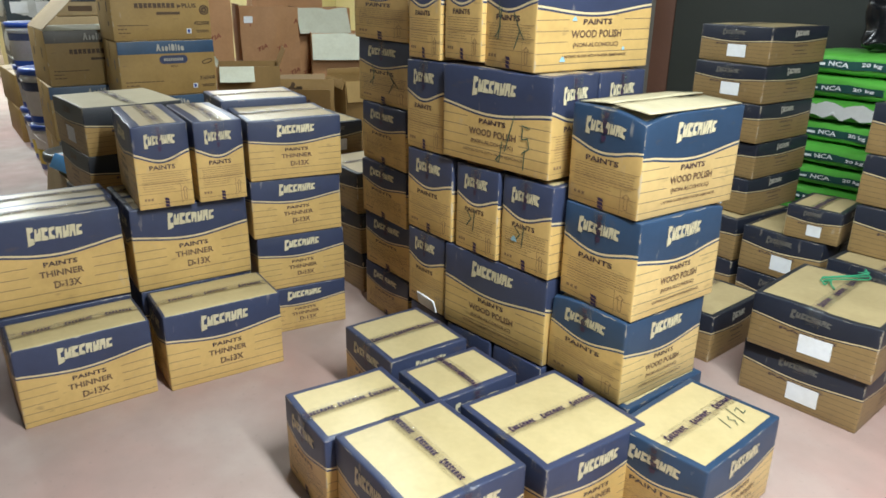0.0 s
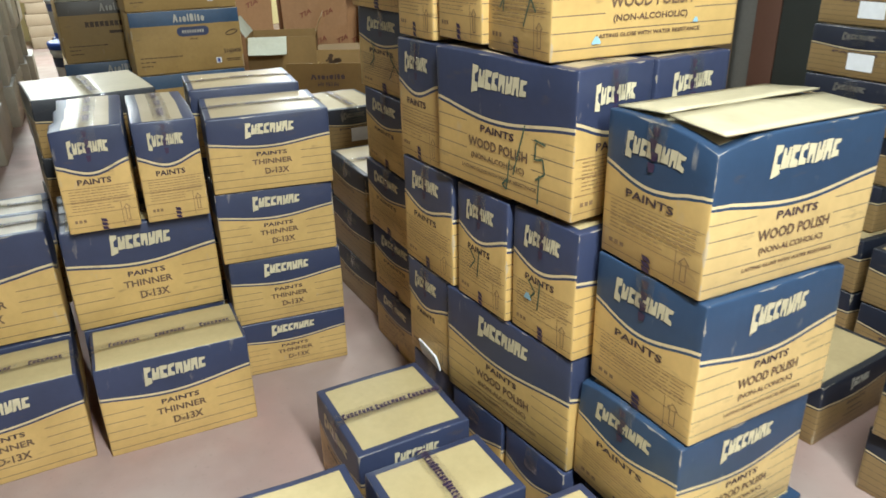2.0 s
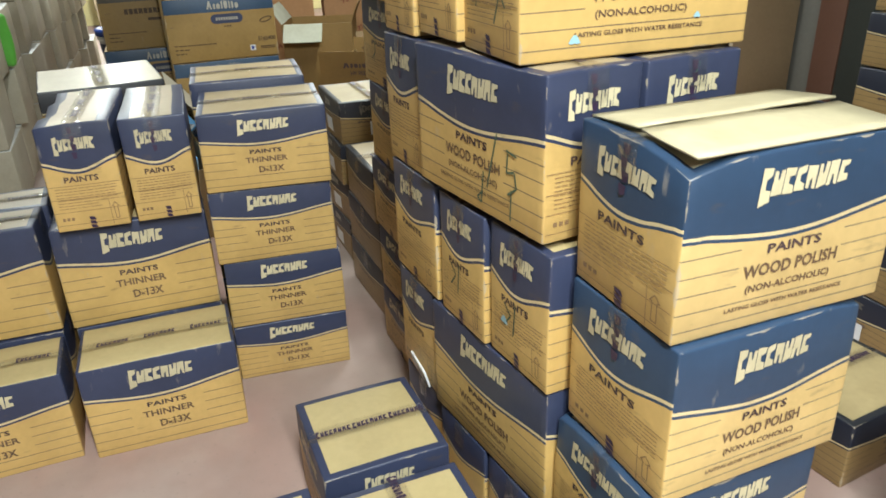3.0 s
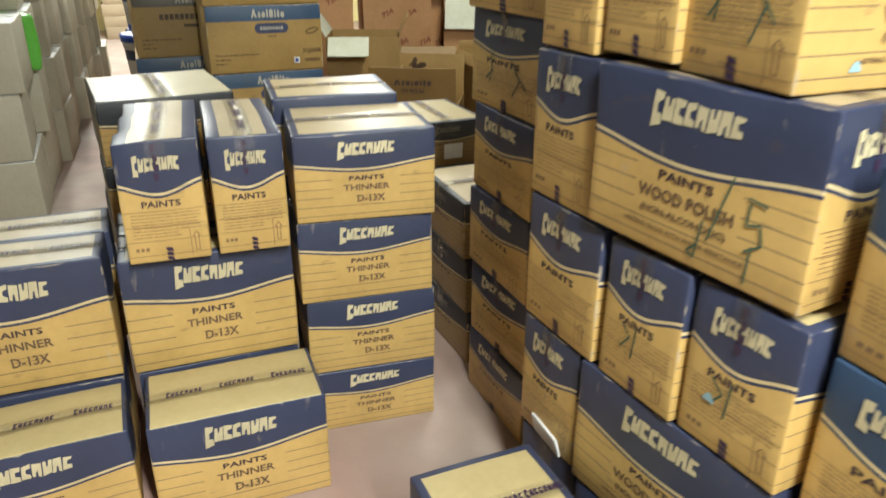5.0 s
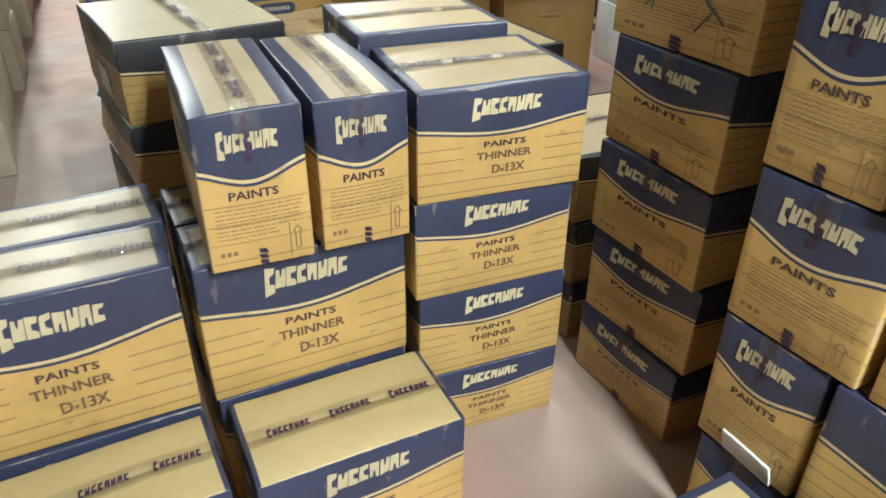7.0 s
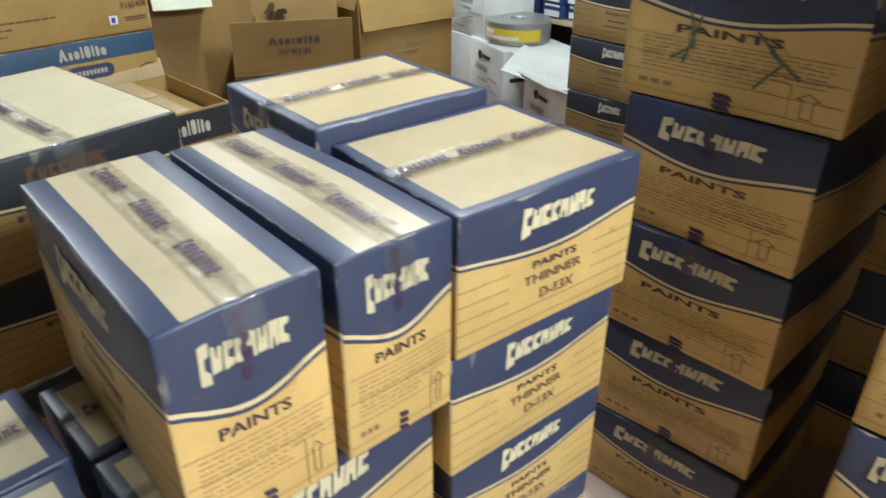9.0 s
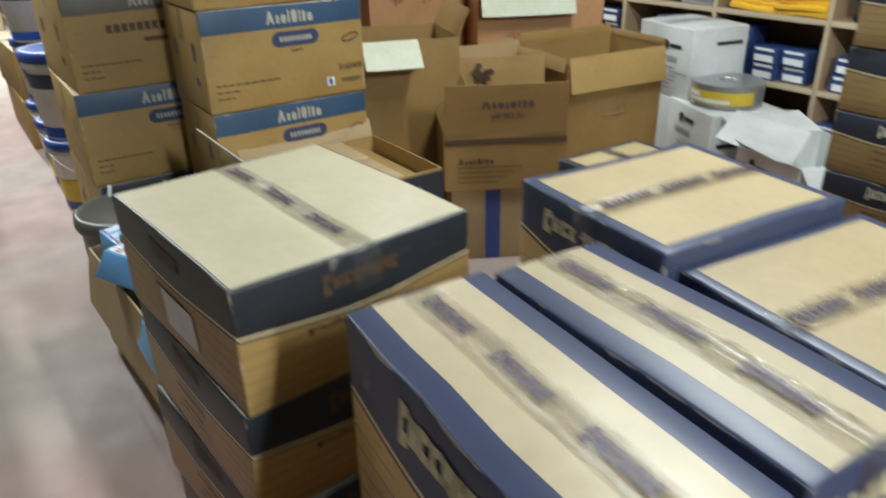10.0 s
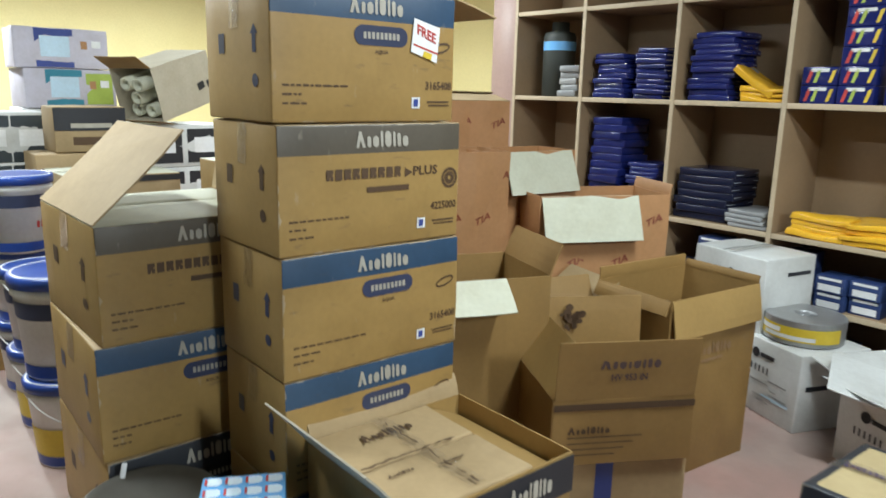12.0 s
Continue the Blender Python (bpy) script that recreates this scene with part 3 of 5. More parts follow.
def carton(style, x, y, z, w, d, h, rz=0.0, long="auto", prints="FL", tape=True, label="", group="", border=(0.02, 0.02), top=None, tags="", crush=(), tape_side="", scribble=None, bulge=0.004, smears=(), top_marks=()):
    """A printed carton with its base centre at x, y, z; w along x, d along y."""
    CARTON_SEED[0] += 1
    seed = CARTON_SEED[0]
    lm, em, tm, bm_ = STYLES[style]
    tm = top or tm
    size = (w, d, h)
    axis = long if long != "auto" else ("x" if w >= d else "y")
    deform = wobble(size, seed, bulge, crush=crush)
    bx, by = border

    def top_mat(a, b):
        return 3 if (w / 2 - abs(a) < bx or d / 2 - abs(b) < by) else 2
    gap = 0.003
    tl = ((-w / 2 + bx, w / 2 - bx), (-d / 2 + by, d / 2 - by))
    tl = (tl[0], tl[1] + (-gap, 0, gap)) if axis == "x" else (tl[0] + (-gap, 0, gap), tl[1])
    v, f, i, uv = rounded_box(w, d, h, 0.005, (5, 5, 4), deform, tl, top_mat, axis)
    order = [lm, em, tm, bm_, "kraft"] if axis == "x" else [em, lm, tm, bm_, "kraft"]
    ob = thing("carton", pose(x, y, z, 0, 0, rz), label, "carton", group)
    part("body", mesh_from("body", v, f, order, i, uv, True), ob)
    for side in prints:
        face = {"F": "front", "L": "left"}[side]
        W = w if side == "F" else d
        is_long = (side == "F") == (axis == "x")
        if is_long:
            dark, logo, faded = long_print(style, W, h, seed)
            mark, fine = Ink(), Ink()
            faded.part("lettering", face, size, "faded_ink", ob, deform)
        else:
            dark, logo, mark, fine = end_print(style, W, h, seed)
        fine.part("small_text", face, size, "faint_ink", ob, deform)
        dark.part("lettering", face, size, "dark_ink", ob, deform)
        logo.part("logo", face, size, ("dim_ink" if style == "low" and not is_long else {"dark": "brown_ink", "low": "pale_ink"}.get(style, "cream_ink")), ob, deform)
        mark.part("tape_end", face, size, "purple_ink", ob, deform, lift=0.0016)
        if scribble and side == scribble[0]:
            ink = Ink()
            for s in scribble[1]:
                ink.stroke([(a * W, b * h) for a, b in s], 0.0042)
            ink.part("marker_scribble", face, size, "green_ink", ob, deform, lift=0.002, label="hand-drawn green marker strokes")
        if side in tags:
            lab = Ink()
            lab.bar(W * 0.42, h * 0.50, W * 0.68, h * 0.84)
            lab.part("paper_label", face, size, "paper", ob, deform, lift=0.002, label="small white paper label")
    for side, a, b, r in smears:
        ink = Ink()
        W = w if side == "F" else d
        ink.poly([(a * W + r * (0.7 + 0.4 * math.sin(3 * t)) * math.cos(t), b * h + r * 1.4 * (0.7 + 0.3 * math.cos(2 * t)) * math.sin(t)) for t in [k * math.pi / 7 for k in range(14)]])
        ink.part("paint_smear", "front" if side == "F" else "left", size, "cyan_paint", ob, deform, lift=0.0022, label="pale blue paint smear")
    if top_marks:
        ink = Ink()
        for s in top_marks:
            ink.stroke([(a * w, b * d) for a, b in s], 0.003)
        ink.part("marker_scribble", "top", size, "green_ink", ob, deform, lift=0.002, label="hand-drawn pen strokes")
    if tape:
        L, S = (w, d) if axis == "x" else (d, w)
        tw, drop = 0.048, 0.06
        tv, tf = [], []
        n = 24
        rnd = random.Random(seed)
        path = [(-L / 2 - 0.0015, h - drop), (-L / 2 - 0.0015, h - drop / 2), (-L / 2 - 0.001, h - 0.004), (-L / 2 + 0.006, h + 0.001)]
        path += [(-L / 2 + L * k / n, h + 0.0012) for k in range(1, n)] + [(L / 2 - 0.006, h + 0.001), (L / 2 + 0.001, h - 0.004), (L / 2 + 0.0015, h - drop)]
        for a, zz in path:
            for s in (-0.5, -0.17, 0.17, 0.5):
                o = s * tw
                p = Vector((a, o, min(zz, h))) if axis == "x" else Vector((o, a, min(zz, h)))
                q = deform(p)
                q.z += max(zz - h, 0) + rnd.uniform(0.0006, 0.0024)
                if zz < h:
                    out = math.copysign(rnd.uniform(0.002, 0.004), a)
                    q += Vector((out, 0, 0)) if axis == "x" else Vector((0, out, 0))
                tv.append(q)
        for k in range(len(path) - 1):
            for s in range(3):
                a = k * 4 + s
                tf.append((a, a + 4, a + 5, a + 1) if axis == "x" else (a, a + 1, a + 5, a + 4))
        t_ob = part("tape", mesh_from("tape", tv, tf, ["tape"], smooth=True), ob, label="shiny clear packing tape with purple print")
        ink = Ink()
        k = 3
        for i2 in range(k):
            a = L * (0.04 + 0.92 * (i2 + 0.5) / k) + 0.012 * math.sin(seed)
            ink.logo(a, S / 2 - 0.009, S / 2 + 0.009, 0.090, seed=9 + (i2 % 2), tall=1.3, fill=0.84)
        if axis == "y":
            ink.v = [(b, a) for a, b in ink.v]
            ink.f = [fc[::-1] for fc in ink.f]
        ink.part("tape_print", "top", size, "purple_ink", t_ob, deform, lift=0.0038)
    return ob


GL = "left pile of thinner cartons"
TH = "yellow and navy thinner carton, "
carton("thinner", 0.248, 2.440, 0, 0.43, 0.220, 0.29, 1.0, border=(0.010, 0.0), label=TH + "on the floor of the pile", group=GL)
carton("thinner", 0.722, 2.418, 0, 0.43, 0.245, 0.298, -2.0, border=(0.010, 0.0), label=TH + "on the floor of the pile", group=GL)
for yy in (2.665, 2.868):
    carton("thinner", 0.245, yy, 0, 0.43, 0.195, 0.302, 0, prints="F", label=TH + "under other cartons", group=GL)
    carton("thinner", 0.712, yy, 0, 0.43, 0.195, 0.296, 0, prints="F", label=TH + "under other cartons", group=GL)
carton("thinner", 0.250, 2.672, 0.306, 0.43, 0.195, 0.335, -1.5, top="pale_top", label=TH + "stacked on another carton", group=GL)
carton("thinner", 0.262, 2.874, 0.306, 0.43, 0.195, 0.330, 1.0, top="pale_top", prints="", label=TH + "stacked on another carton", group=GL)
carton("thinner", 0.711, 2.657, 0.300, 0.435, 0.195, 0.320, -1.5, label=TH + "stacked on another carton", group=GL)
carton("thinner", 0.713, 2.865, 0.300, 0.43, 0.195, 0.318, 0, prints="", label=TH + "stacked on another carton", group=GL)
carton("thinner", 0.640, 2.752, 0.624, 0.193, 0.455, 0.308, -4.5, top="pale_top", border=(0.034, 0.004), label="narrow yellow and navy thinner carton standing end-on", group=GL, crush=((-1, -0.2, 0.016), (-1, 0.6, 0.012), (-1, -1, 0.008)))
carton("thinner", 0.842, 2.738, 0.624, 0.178, 0.45, 0.303, -3.5, top="pale_top", border=(0.034, 0.004), label="narrow yellow and navy thinner carton standing end-on", group=GL)
R = "column of small thinner cartons"
for z, h, cx, cy, rr in ((0.0, 0.198, 1.150, 2.680, -6), (0.200, 0.234, 1.152, 2.682, -6), (0.436, 0.236, 1.142, 2.676, -6), (0.674, 0.237, 1.148, 2.664, -7.5)):
    carton("thinner", cx, cy, z, 0.372, 0.335, h, rr, prints="F", long="x", top="tan_top", label="small yellow and navy thinner carton in a column", group=R)
for k in range(4):
    carton("thinner", 1.160, 2.995, 0.2355 * k, 0.372, 0.325, 0.234, -6, long="x", prints="L" if k > 2 else "", top="tan_top", label="small yellow and navy carton in a rear column", group=R)

H = "stack of wide cartons with dark bands"
for z, h, r in ((0, 0.298, 3), (0.30, 0.20, 6), (0.502, 0.20, 3.5), (0.704, 0.203, 5)):
    carton("dark", 0.668, 3.408, z, 0.415, 0.475, h, r, long="y", label="wide brown carton with a charcoal band in a stack", group=H, border=(0.006, 0.006), tags="L" if z > 0.7 else "", prints="FL")

P = "tall pile of wood polish cartons"
PO = "yellow navy wood polish carton, "
# lowest layer
for xx, yy in ((1.655, 1.51), (1.630, 1.745), (1.622, 1.985)):
    carton("polish", xx, yy, 0, 0.44, 0.225, 0.236, 5, long="x", prints="", label=PO + "at the foot of the pile", group=P)
# second layer
carton("polish", 1.557, 1.632, 0.240, 0.270, 0.475, 0.303, 7, label=PO + "long side out", group=P, prints="L")
carton("polish", 1.617, 1.992, 0.240, 0.440, 0.222, 0.303, 3, label=PO + "end out", group=P, prints="L")
# third layer
for xx, yy, dd, rr in ((1.657, 1.500, 0.212, 5), (1.630, 1.715, 0.206, 4), (1.614, 1.966, 0.268, 2)):
    carton("polish", xx, yy, 0.547, 0.44, dd, 0.300, rr, label=PO + "end out", group=P, prints="L", smears=(("L", 0.30, 0.66, 0.014),) if yy < 1.6 else (), scribble=("L", [[(0.30, 0.52), (0.42, 0.60), (0.30, 0.70)], [(0.5, 0.5), (0.46, 0.74)]]) if yy < 1.9 else None)
# fourth layer
SCRIB = ("L", [[(0.70, 0.42), (0.665, 0.60), (0.625, 0.80)], [(0.60, 0.70), (0.575, 0.93), (0.545, 0.90), (0.59, 0.84)], [(0.765, 0.50), (0.835, 0.52)], [(0.775, 0.52), (0.77, 0.64), (0.82, 0.62), (0.835, 0.72), (0.775, 0.78)], [(0.80, 0.74), (0.79, 0.95)]])
carton("polish", 1.518, 1.644, 0.862, 0.212, 0.468, 0.303, 7, label=PO + "marked with green pen", group=P, scribble=SCRIB, top="pale_top")
carton("polish", 1.756, 1.672, 0.862, 0.240, 0.46, 0.300, 7, label=PO + "behind another carton", group=P, prints="F", top="pale_top")
carton("polish", 1.614, 2.002, 0.852, 0.44, 0.212, 0.310, 3, label=PO + "end out", group=P, prints="L")
# fifth layer
SC2 = ("L", [[(0.30, 0.35), (0.34, 0.60), (0.24, 0.70)], [(0.36, 0.40), (0.30, 0.72)], [(0.60, 0.45), (0.72, 0.62), (0.62, 0.80)], [(0.66, 0.55), (0.80, 0.70)]])
carton("polish", 1.672, 1.590, 1.170, 0.480, 0.240, 0.302, -1, label=PO + "on top of the pile", group=P, scribble=SC2, smears=(("F", 0.22, 0.88, 0.012), ("F", 0.30, 0.50, 0.010), ("F", 0.75, 0.80, 0.008)))
carton("polish", 1.632, 1.812, 1.180, 0.44, 0.185, 0.302, 3, label=PO + "end out on top of the pile", group=P, prints="L")
carton("polish", 1.617, 2.008, 1.168, 0.44, 0.185, 0.302, 2, label=PO + "end out on top of the pile", group=P, prints="L")
# the rear column, set apart by a gap
P2 = "rear column of wood polish cartons"
for k, (z, h) in enumerate(((0, 0.213), (0.215, 0.240), (0.457, 0.235), (0.694, 0.246), (0.942, 0.254), (1.198, 0.262))):
    carton("polish", 1.714 + 0.008 * math.sin(k * 2.1), 2.432 + (0.015 if k > 3 else 0.0), z, 0.45, 0.362 + (0.03 if k > 3 else 0.0), h, 2.0 * math.sin(k * 1.7), long="x", label=PO + "in a column, end out", group=P2, prints="L", scribble=SC2 if k == 4 else None)
# an added, unseen column that closes the gap behind and keeps it dark
for k in range(4):
    carton("polish", 2.135 + 0.006 * math.sin(k * 1.9), 2.19, 0.262 * k, 0.36, 0.42, 0.259, 1.5 * math.sin(k * 2.3), long="y", prints="", label=PO + "added behind the pile to darken the gap", group=P2)
# the front column
P3 = "front column of wood polish cartons"
carton("polish_blue", 1.675, 1.205, 0, 0.38, 0.29, 0.240, 3, long="x", prints="", label=PO + "at the foot of a column", group=P3)
carton("polish_blue", 1.660, 1.232, 0.244, 0.372, 0.300, 0.266, 2, label=PO + "in a column", group=P3, crush=((-1, 1, 0.02),))
carton("polish_blue", 1.680, 1.220, 0.513, 0.385, 0.285, 0.296, 1, label=PO + "in a column, worn corners", group=P3, crush=((1, -1, 0.014),))
topmost = carton("polish_blue", 1.695, 1.222, 0.812, 0.415, 0.270, 0.287, -1, label=PO + "on top of a column, dented corner", group=P3, crush=((-1, -1, 0.026), (1, 1, 0.010)), top="flap_board")
for turn, tilt in ((0, 1.5), (180, 3.5)):
    v, f = plate(0.385, 0.128, 0.004, 0.004, 5, turn + 3, 0.010, 6)
    part("flap", mesh_from("flap", v, f, ["flap_board"], smooth=True), topmost, Matrix.Translation((0, -0.131 if turn == 0 else 0.131, 0.2905)) @ Matrix.Rotation(radians(turn), 4, "Z") @ Matrix.Rotation(radians(tilt), 4, "X"), "pale worn top flap, slightly raised")
# cartons on the floor before the pile
F = "cartons standing on the floor"
FL = "yellow-topped navy carton standing on the floor, taped shut"
carton("thinner", 1.190, 1.800, 0, 0.305, 0.315, 0.262, 0, long="x", label=FL, group=F)
carton("thinner", 1.180, 1.475, 0, 0.305, 0.220, 0.262, 0, long="y", label=FL, group=F)
carton("thinner", 0.835, 1.505, 0, 0.330, 0.285, 0.262, -2, long="x", label=FL, group=F)
carton("thinner", 0.865, 1.172, 0, 0.345, 0.375, 0.280, 0, long="y", label=FL, group=F)
carton("thinner", 1.262, 1.132, 0, 0.375, 0.370, 0.265, 0, long="x", label=FL, group=F)
carton("polish_blue", 1.590, 0.880, 0, 0.395, 0.290, 0.262, 6, long="x", label=FL, group=F, top_marks=(((0.62, 0.62), (0.58, 0.78)), ((0.70, 0.66), (0.66, 0.70), (0.69, 0.74), (0.65, 0.80)), ((0.78, 0.58), (0.72, 0.82)), ((0.80, 0.66), (0.86, 0.64), (0.82, 0.74), (0.88, 0.72))))
# shallow cartons towards the east wall
S = "shallow cartons by the east wall"
SH = "shallow brown and navy carton, "
carton("low", 2.52, 0.99, 0, 0.43, 0.42, 0.198, 6, long="x", tags="L", label=SH + "white label on its end", group=S)
carton("low", 2.50, 0.98, 0.20, 0.43, 0.42, 0.200, 8, long="x", tags="L", label=SH + "its worn lid taped", group=S, crush=((-1, -0.4, 0.02),))
carton("low", 2.50, 1.56, 0, 0.38, 0.40, 0.20, 5, long="x", label=SH + "alone on the floor", group=S)
for k, z in enumerate((0, 0.205)):
    carton("low", 3.12, 1.46, z, 0.42, 0.36, 0.20, 3, long="x", tags="L", label=SH + "white label on its end", group=S)
    carton("low", 3.14, 1.86, z, 0.42, 0.38, 0.20, -2, long="x", tags="L", label=SH + "in a low row", group=S)
    carton("low", 3.02, 1.00, z, 0.42, 0.40, 0.20, 4, long="x", tags="L", label=SH + "in a low row", group=S)
carton("low", 3.06, 1.36, 0.408, 0.28, 0.22, 0.14, 10, long="x", tags="L", label="small dark carton with a white label", group=S)
for k, (z, h) in enumerate(((0.412, 0.165), (0.580, 0.165), (0.748, 0.172), (0.924, 0.164), (1.092, 0.160))):
    carton("low", 3.22 + 0.012 * math.sin(k * 1.9), 1.885, z, 0.44, 0.365, h, 1.5 * math.sin(k), long="x", tags="L" if k in (0, 1, 3, 4) else "", label=SH + "in a tall stack with white labels", group=S)
for k in range(3):
    carton("low", 3.16, 1.00, 0.41 + 0.20 * k, 0.42, 0.40, 0.197, 4 - 3 * k, long="x", label=SH + "in a stack", group=S)
# stacks north-east of the pile
U = "cartons stacked north of the pile"
for k in range(4):
    carton("low", 1.70 + 0.01 * math.sin(k * 3), 3.48, 0.18 * k, 0.30, 0.40, 0.178, 3 * math.sin(k * 2), long="y", tags="FL", label=SH + "white labels, in a low stack", group=U)
for k in range(3):
    carton("low", 1.735, 2.925, 0.196 * k, 0.43, 0.42, 0.194, 2 * math.sin(k * 2 + 1), long="x", top="pale_top", label=SH + "in a dim stack", group=U)
strip = thing("paper_strip", pose(1.398, 1.965, 0.245, 0, 0, 0), "white folded card strip wedged beside a carton", "card")
part("strip", box_mesh(0.006, 0.12, 0.050, "paper", 0.001, (1, 4, 2), wobble((0.006, 0.12, 0.050), 7, 0.001, 0.010)), strip, pose(0, 0, -0.005, 0, -14, 0))
for k in range(6):
    carton("low", 2.65, 3.24, 0.19 * k, 0.40, 0.36, 0.187, 2 * math.sin(k * 1.3), long="y", tags="F", label=SH + "white labels, in a tall stack", group=U)

twine = bpy.data.curves.new("twine", "CURVE")
twine.dimensions, twine.bevel_depth = "3D", 0.0025
for a0, ph in ((0.0, 0.0), (0.5, 1.3), (1.1, 2.2)):
    sp = twine.splines.new("POLY")
    sp.points.add(23)
    for k in range(24):
        t = k / 23
        sp.points[k].co = (0.26 * t + 0.03 * math.sin(9 * t + ph), 0.07 * math.sin(5 * t + a0) + 0.02 * math.cos(13 * t + ph), 0.006 + 0.012 * abs(math.sin(7 * t + ph)), 1)
tw = new("twine", twine)
tw.data.materials.append(MATS["green_twine"])
tw.matrix_world = pose(2.50, 0.98, 0.402, 0, 0, 20)
tagged(tw, "loose thin green twine on a carton lid", "twine")

# ---- kraft cartons of glue ----


def glue_carton(x, y, z, w, d, h, band, rz=0.0, number="", label="", group="", plus=False, open_flap=False, note=False, top="kraft_light"):
    CARTON_SEED[0] += 1
    seed = CARTON_SEED[0]
    size = (w, d, h)
    deform = wobble(size, seed, 0.006, 0.003)
    v, f, i, uv = rounded_box(w, d, h, 0.006, (5, 5, 4), deform, ((), (-0.003, 0, 0.003)), None, "x")
    ob = thing("carton", pose(x, y, z, 0, 0, rz), label, "carton", group)
    part("body", mesh_from("body", v, f, [band, "kraft", top, "kraft", "kraft"], i, uv, True), ob)
    pale, dark, blue = Ink(), Ink(), Ink()
    pale.soft_logo(w * 0.53, h * 0.06, h * 0.185, w * 0.29)
    if plus:
        dark.blocks(w * 0.23, w * 0.64, h * 0.345, h * 0.43, 9)
        dark.poly([(w * 0.655, h * 0.36), (w * 0.70, h * 0.40), (w * 0.655, h * 0.44)])
        dark.word("PLUS", w * 0.78, h * 0.35, h * 0.43, w * 0.15)
        dark.bar(w * 0.44, h * 0.50, w * 0.68, h * 0.545)
        ring = [(w * 0.935 + 0.045 * w * math.cos(a * math.pi / 8), h * 0.47 + 0.045 * w * math.sin(a * math.pi / 8)) for a in range(17)]
        dark.stroke(ring, 0.008)
        dark.stroke([(w * 0.935 + (p[0] - w * 0.935) * 0.5, h * 0.47 + (p[1] - h * 0.47) * 0.5) for p in ring], 0.014)
    else:
        pill = Ink()
        c0, c1, vm, r = w * 0.45, w * 0.66, h * 0.34, h * 0.075
        pts = [(c1 + r * math.sin(a), vm - r * math.cos(a)) for a in [math.pi * k / 8 for k in range(9)]]
        pts += [(c0 - r * math.sin(a), vm + r * math.cos(a)) for a in [math.pi * k / 8 for k in range(9)]]
        pill.poly(pts)
        pill.part("badge", "front", size, "charcoal" if band == "glue_dark" else "navy", ob, deform, label="dark oval printed badge")
        for k in range(9):
            pale.bar(w * (0.455 + 0.023 * k), h * 0.315, w * (0.470 + 0.023 * k), h * 0.365)
        dark.word("AQUA", w * 0.555, h * 0.445, h * 0.48, w * 0.075)
        ell = [(w * 0.91 + 0.055 * w * math.cos(a * math.pi / 8), h * 0.40 + 0.02 * w * math.sin(a * math.pi / 8) - 0.012 * w * math.cos(a * math.pi / 8)) for a in range(17)]
        dark.stroke(ell, 0.006)
    if number:
        dark.word(number, w * 0.90, h * 0.67, h * 0.74, w * 0.165)
        dark.bar(w * 0.83, h * 0.83, w * 0.97, h * 0.845)
        dark.bar(w * 0.84, h * 0.86, w * 0.97, h * 0.872)
    rnd = random.Random(seed)
    for k in range(3):
        u = w * 0.05
        for j in range((9, 3, 3)[k]):
            n = w * rnd.uniform(0.015, 0.045)
            dark.bar(u, h * (0.72 + 0.065 * k), u + n, h * (0.735 + 0.065 * k))
            u += n + w * 0.008
    pale.part("logo", "front", size, "pale_ink", ob, deform, lift=0.002)
    dark.part("lettering", "front", size, "brown_ink", ob, deform)
    tag = Ink()
    tag.bar(w * 0.735, h * 0.80, w * 0.785, h * 0.89)
    tag.part("paper_label", "front", size, "paper", ob, deform, lift=0.002, label="tiny white and blue sticker")
    tag = Ink()
    tag.bar(w * 0.745, h * 0.815, w * 0.772, h * 0.875)
    tag.part("sticker_print", "front", size, "blue_ink", ob, deform, lift=0.0028)
    for col, v0 in (("navy" if band == "glue_blue" else "brown_ink", 0.30),):
        arrow = Ink()
        u = d * 0.80
        arrow.poly([(u, h * v0), (u + d * 0.05, h * (v0 + 0.07)), (u + d * 0.025, h * (v0 + 0.07)), (u + d * 0.025, h * (v0 + 0.2)), (u - d * 0.025, h * (v0 + 0.2)), (u - d * 0.025, h * (v0 + 0.07)), (u - d * 0.05, h * (v0 + 0.07))])
        arrow.poly([(u + d * 0.04 * math.cos(a), h * (v0 + 0.4) + 0.05 * h * math.sin(a)) for a in [k * math.pi / 6 for k in range(12)]])
        arrow.bar(d * 0.25, h * 0.35, d * 0.35, h * 0.50)
        arrow.part("side_mark", "left", size, col, ob, deform)
    tape = Ink()
    tape.bar(d * 0.44, 0.0, d * 0.58, h * 0.32)
    tape.part("tape", "left", size, "tape", ob, deform, lift=0.003, label="shiny clear packing tape")
    if open_flap:
        for fx, ang, l in open_flap:
            fx = fx * w
            v, f = plate(d, l, 0.005, 0.01, seed=seed)
            sgn = 1 if fx < 0 else -1
            m = Matrix.Translation((fx, 0, h + 0.003)) @ Matrix.Rotation(radians(-sgn * 90), 4, "Z") @ Matrix.Rotation(radians(ang if sgn > 0 else 180 - ang), 4, "X")
            part("flap", mesh_from("flap", v, f, ["kraft_light"]), ob, m, "raised carton flap")
    if note:
        n = thing("price_card", pose(x, y, z, 0, 0, rz), "white paper card reading FREE, stuck on a carton", "card")
        card = Ink()
        card.poly([(w * 0.74, h * 0.18), (w * 0.90, h * 0.24), (w * 0.88, h * 0.52), (w * 0.72, h * 0.44)])
        card.part("card", "front", size, "paper", n, deform, lift=0.004)
        wd = Ink()
        wd.word("FREE", w * 0.815, h * 0.255, h * 0.335, w * 0.115, slope=-0.35)
        wd.poly([(w * 0.735, h * 0.375), (w * 0.885, h * 0.44), (w * 0.885, h * 0.455), (w * 0.735, h * 0.39)])
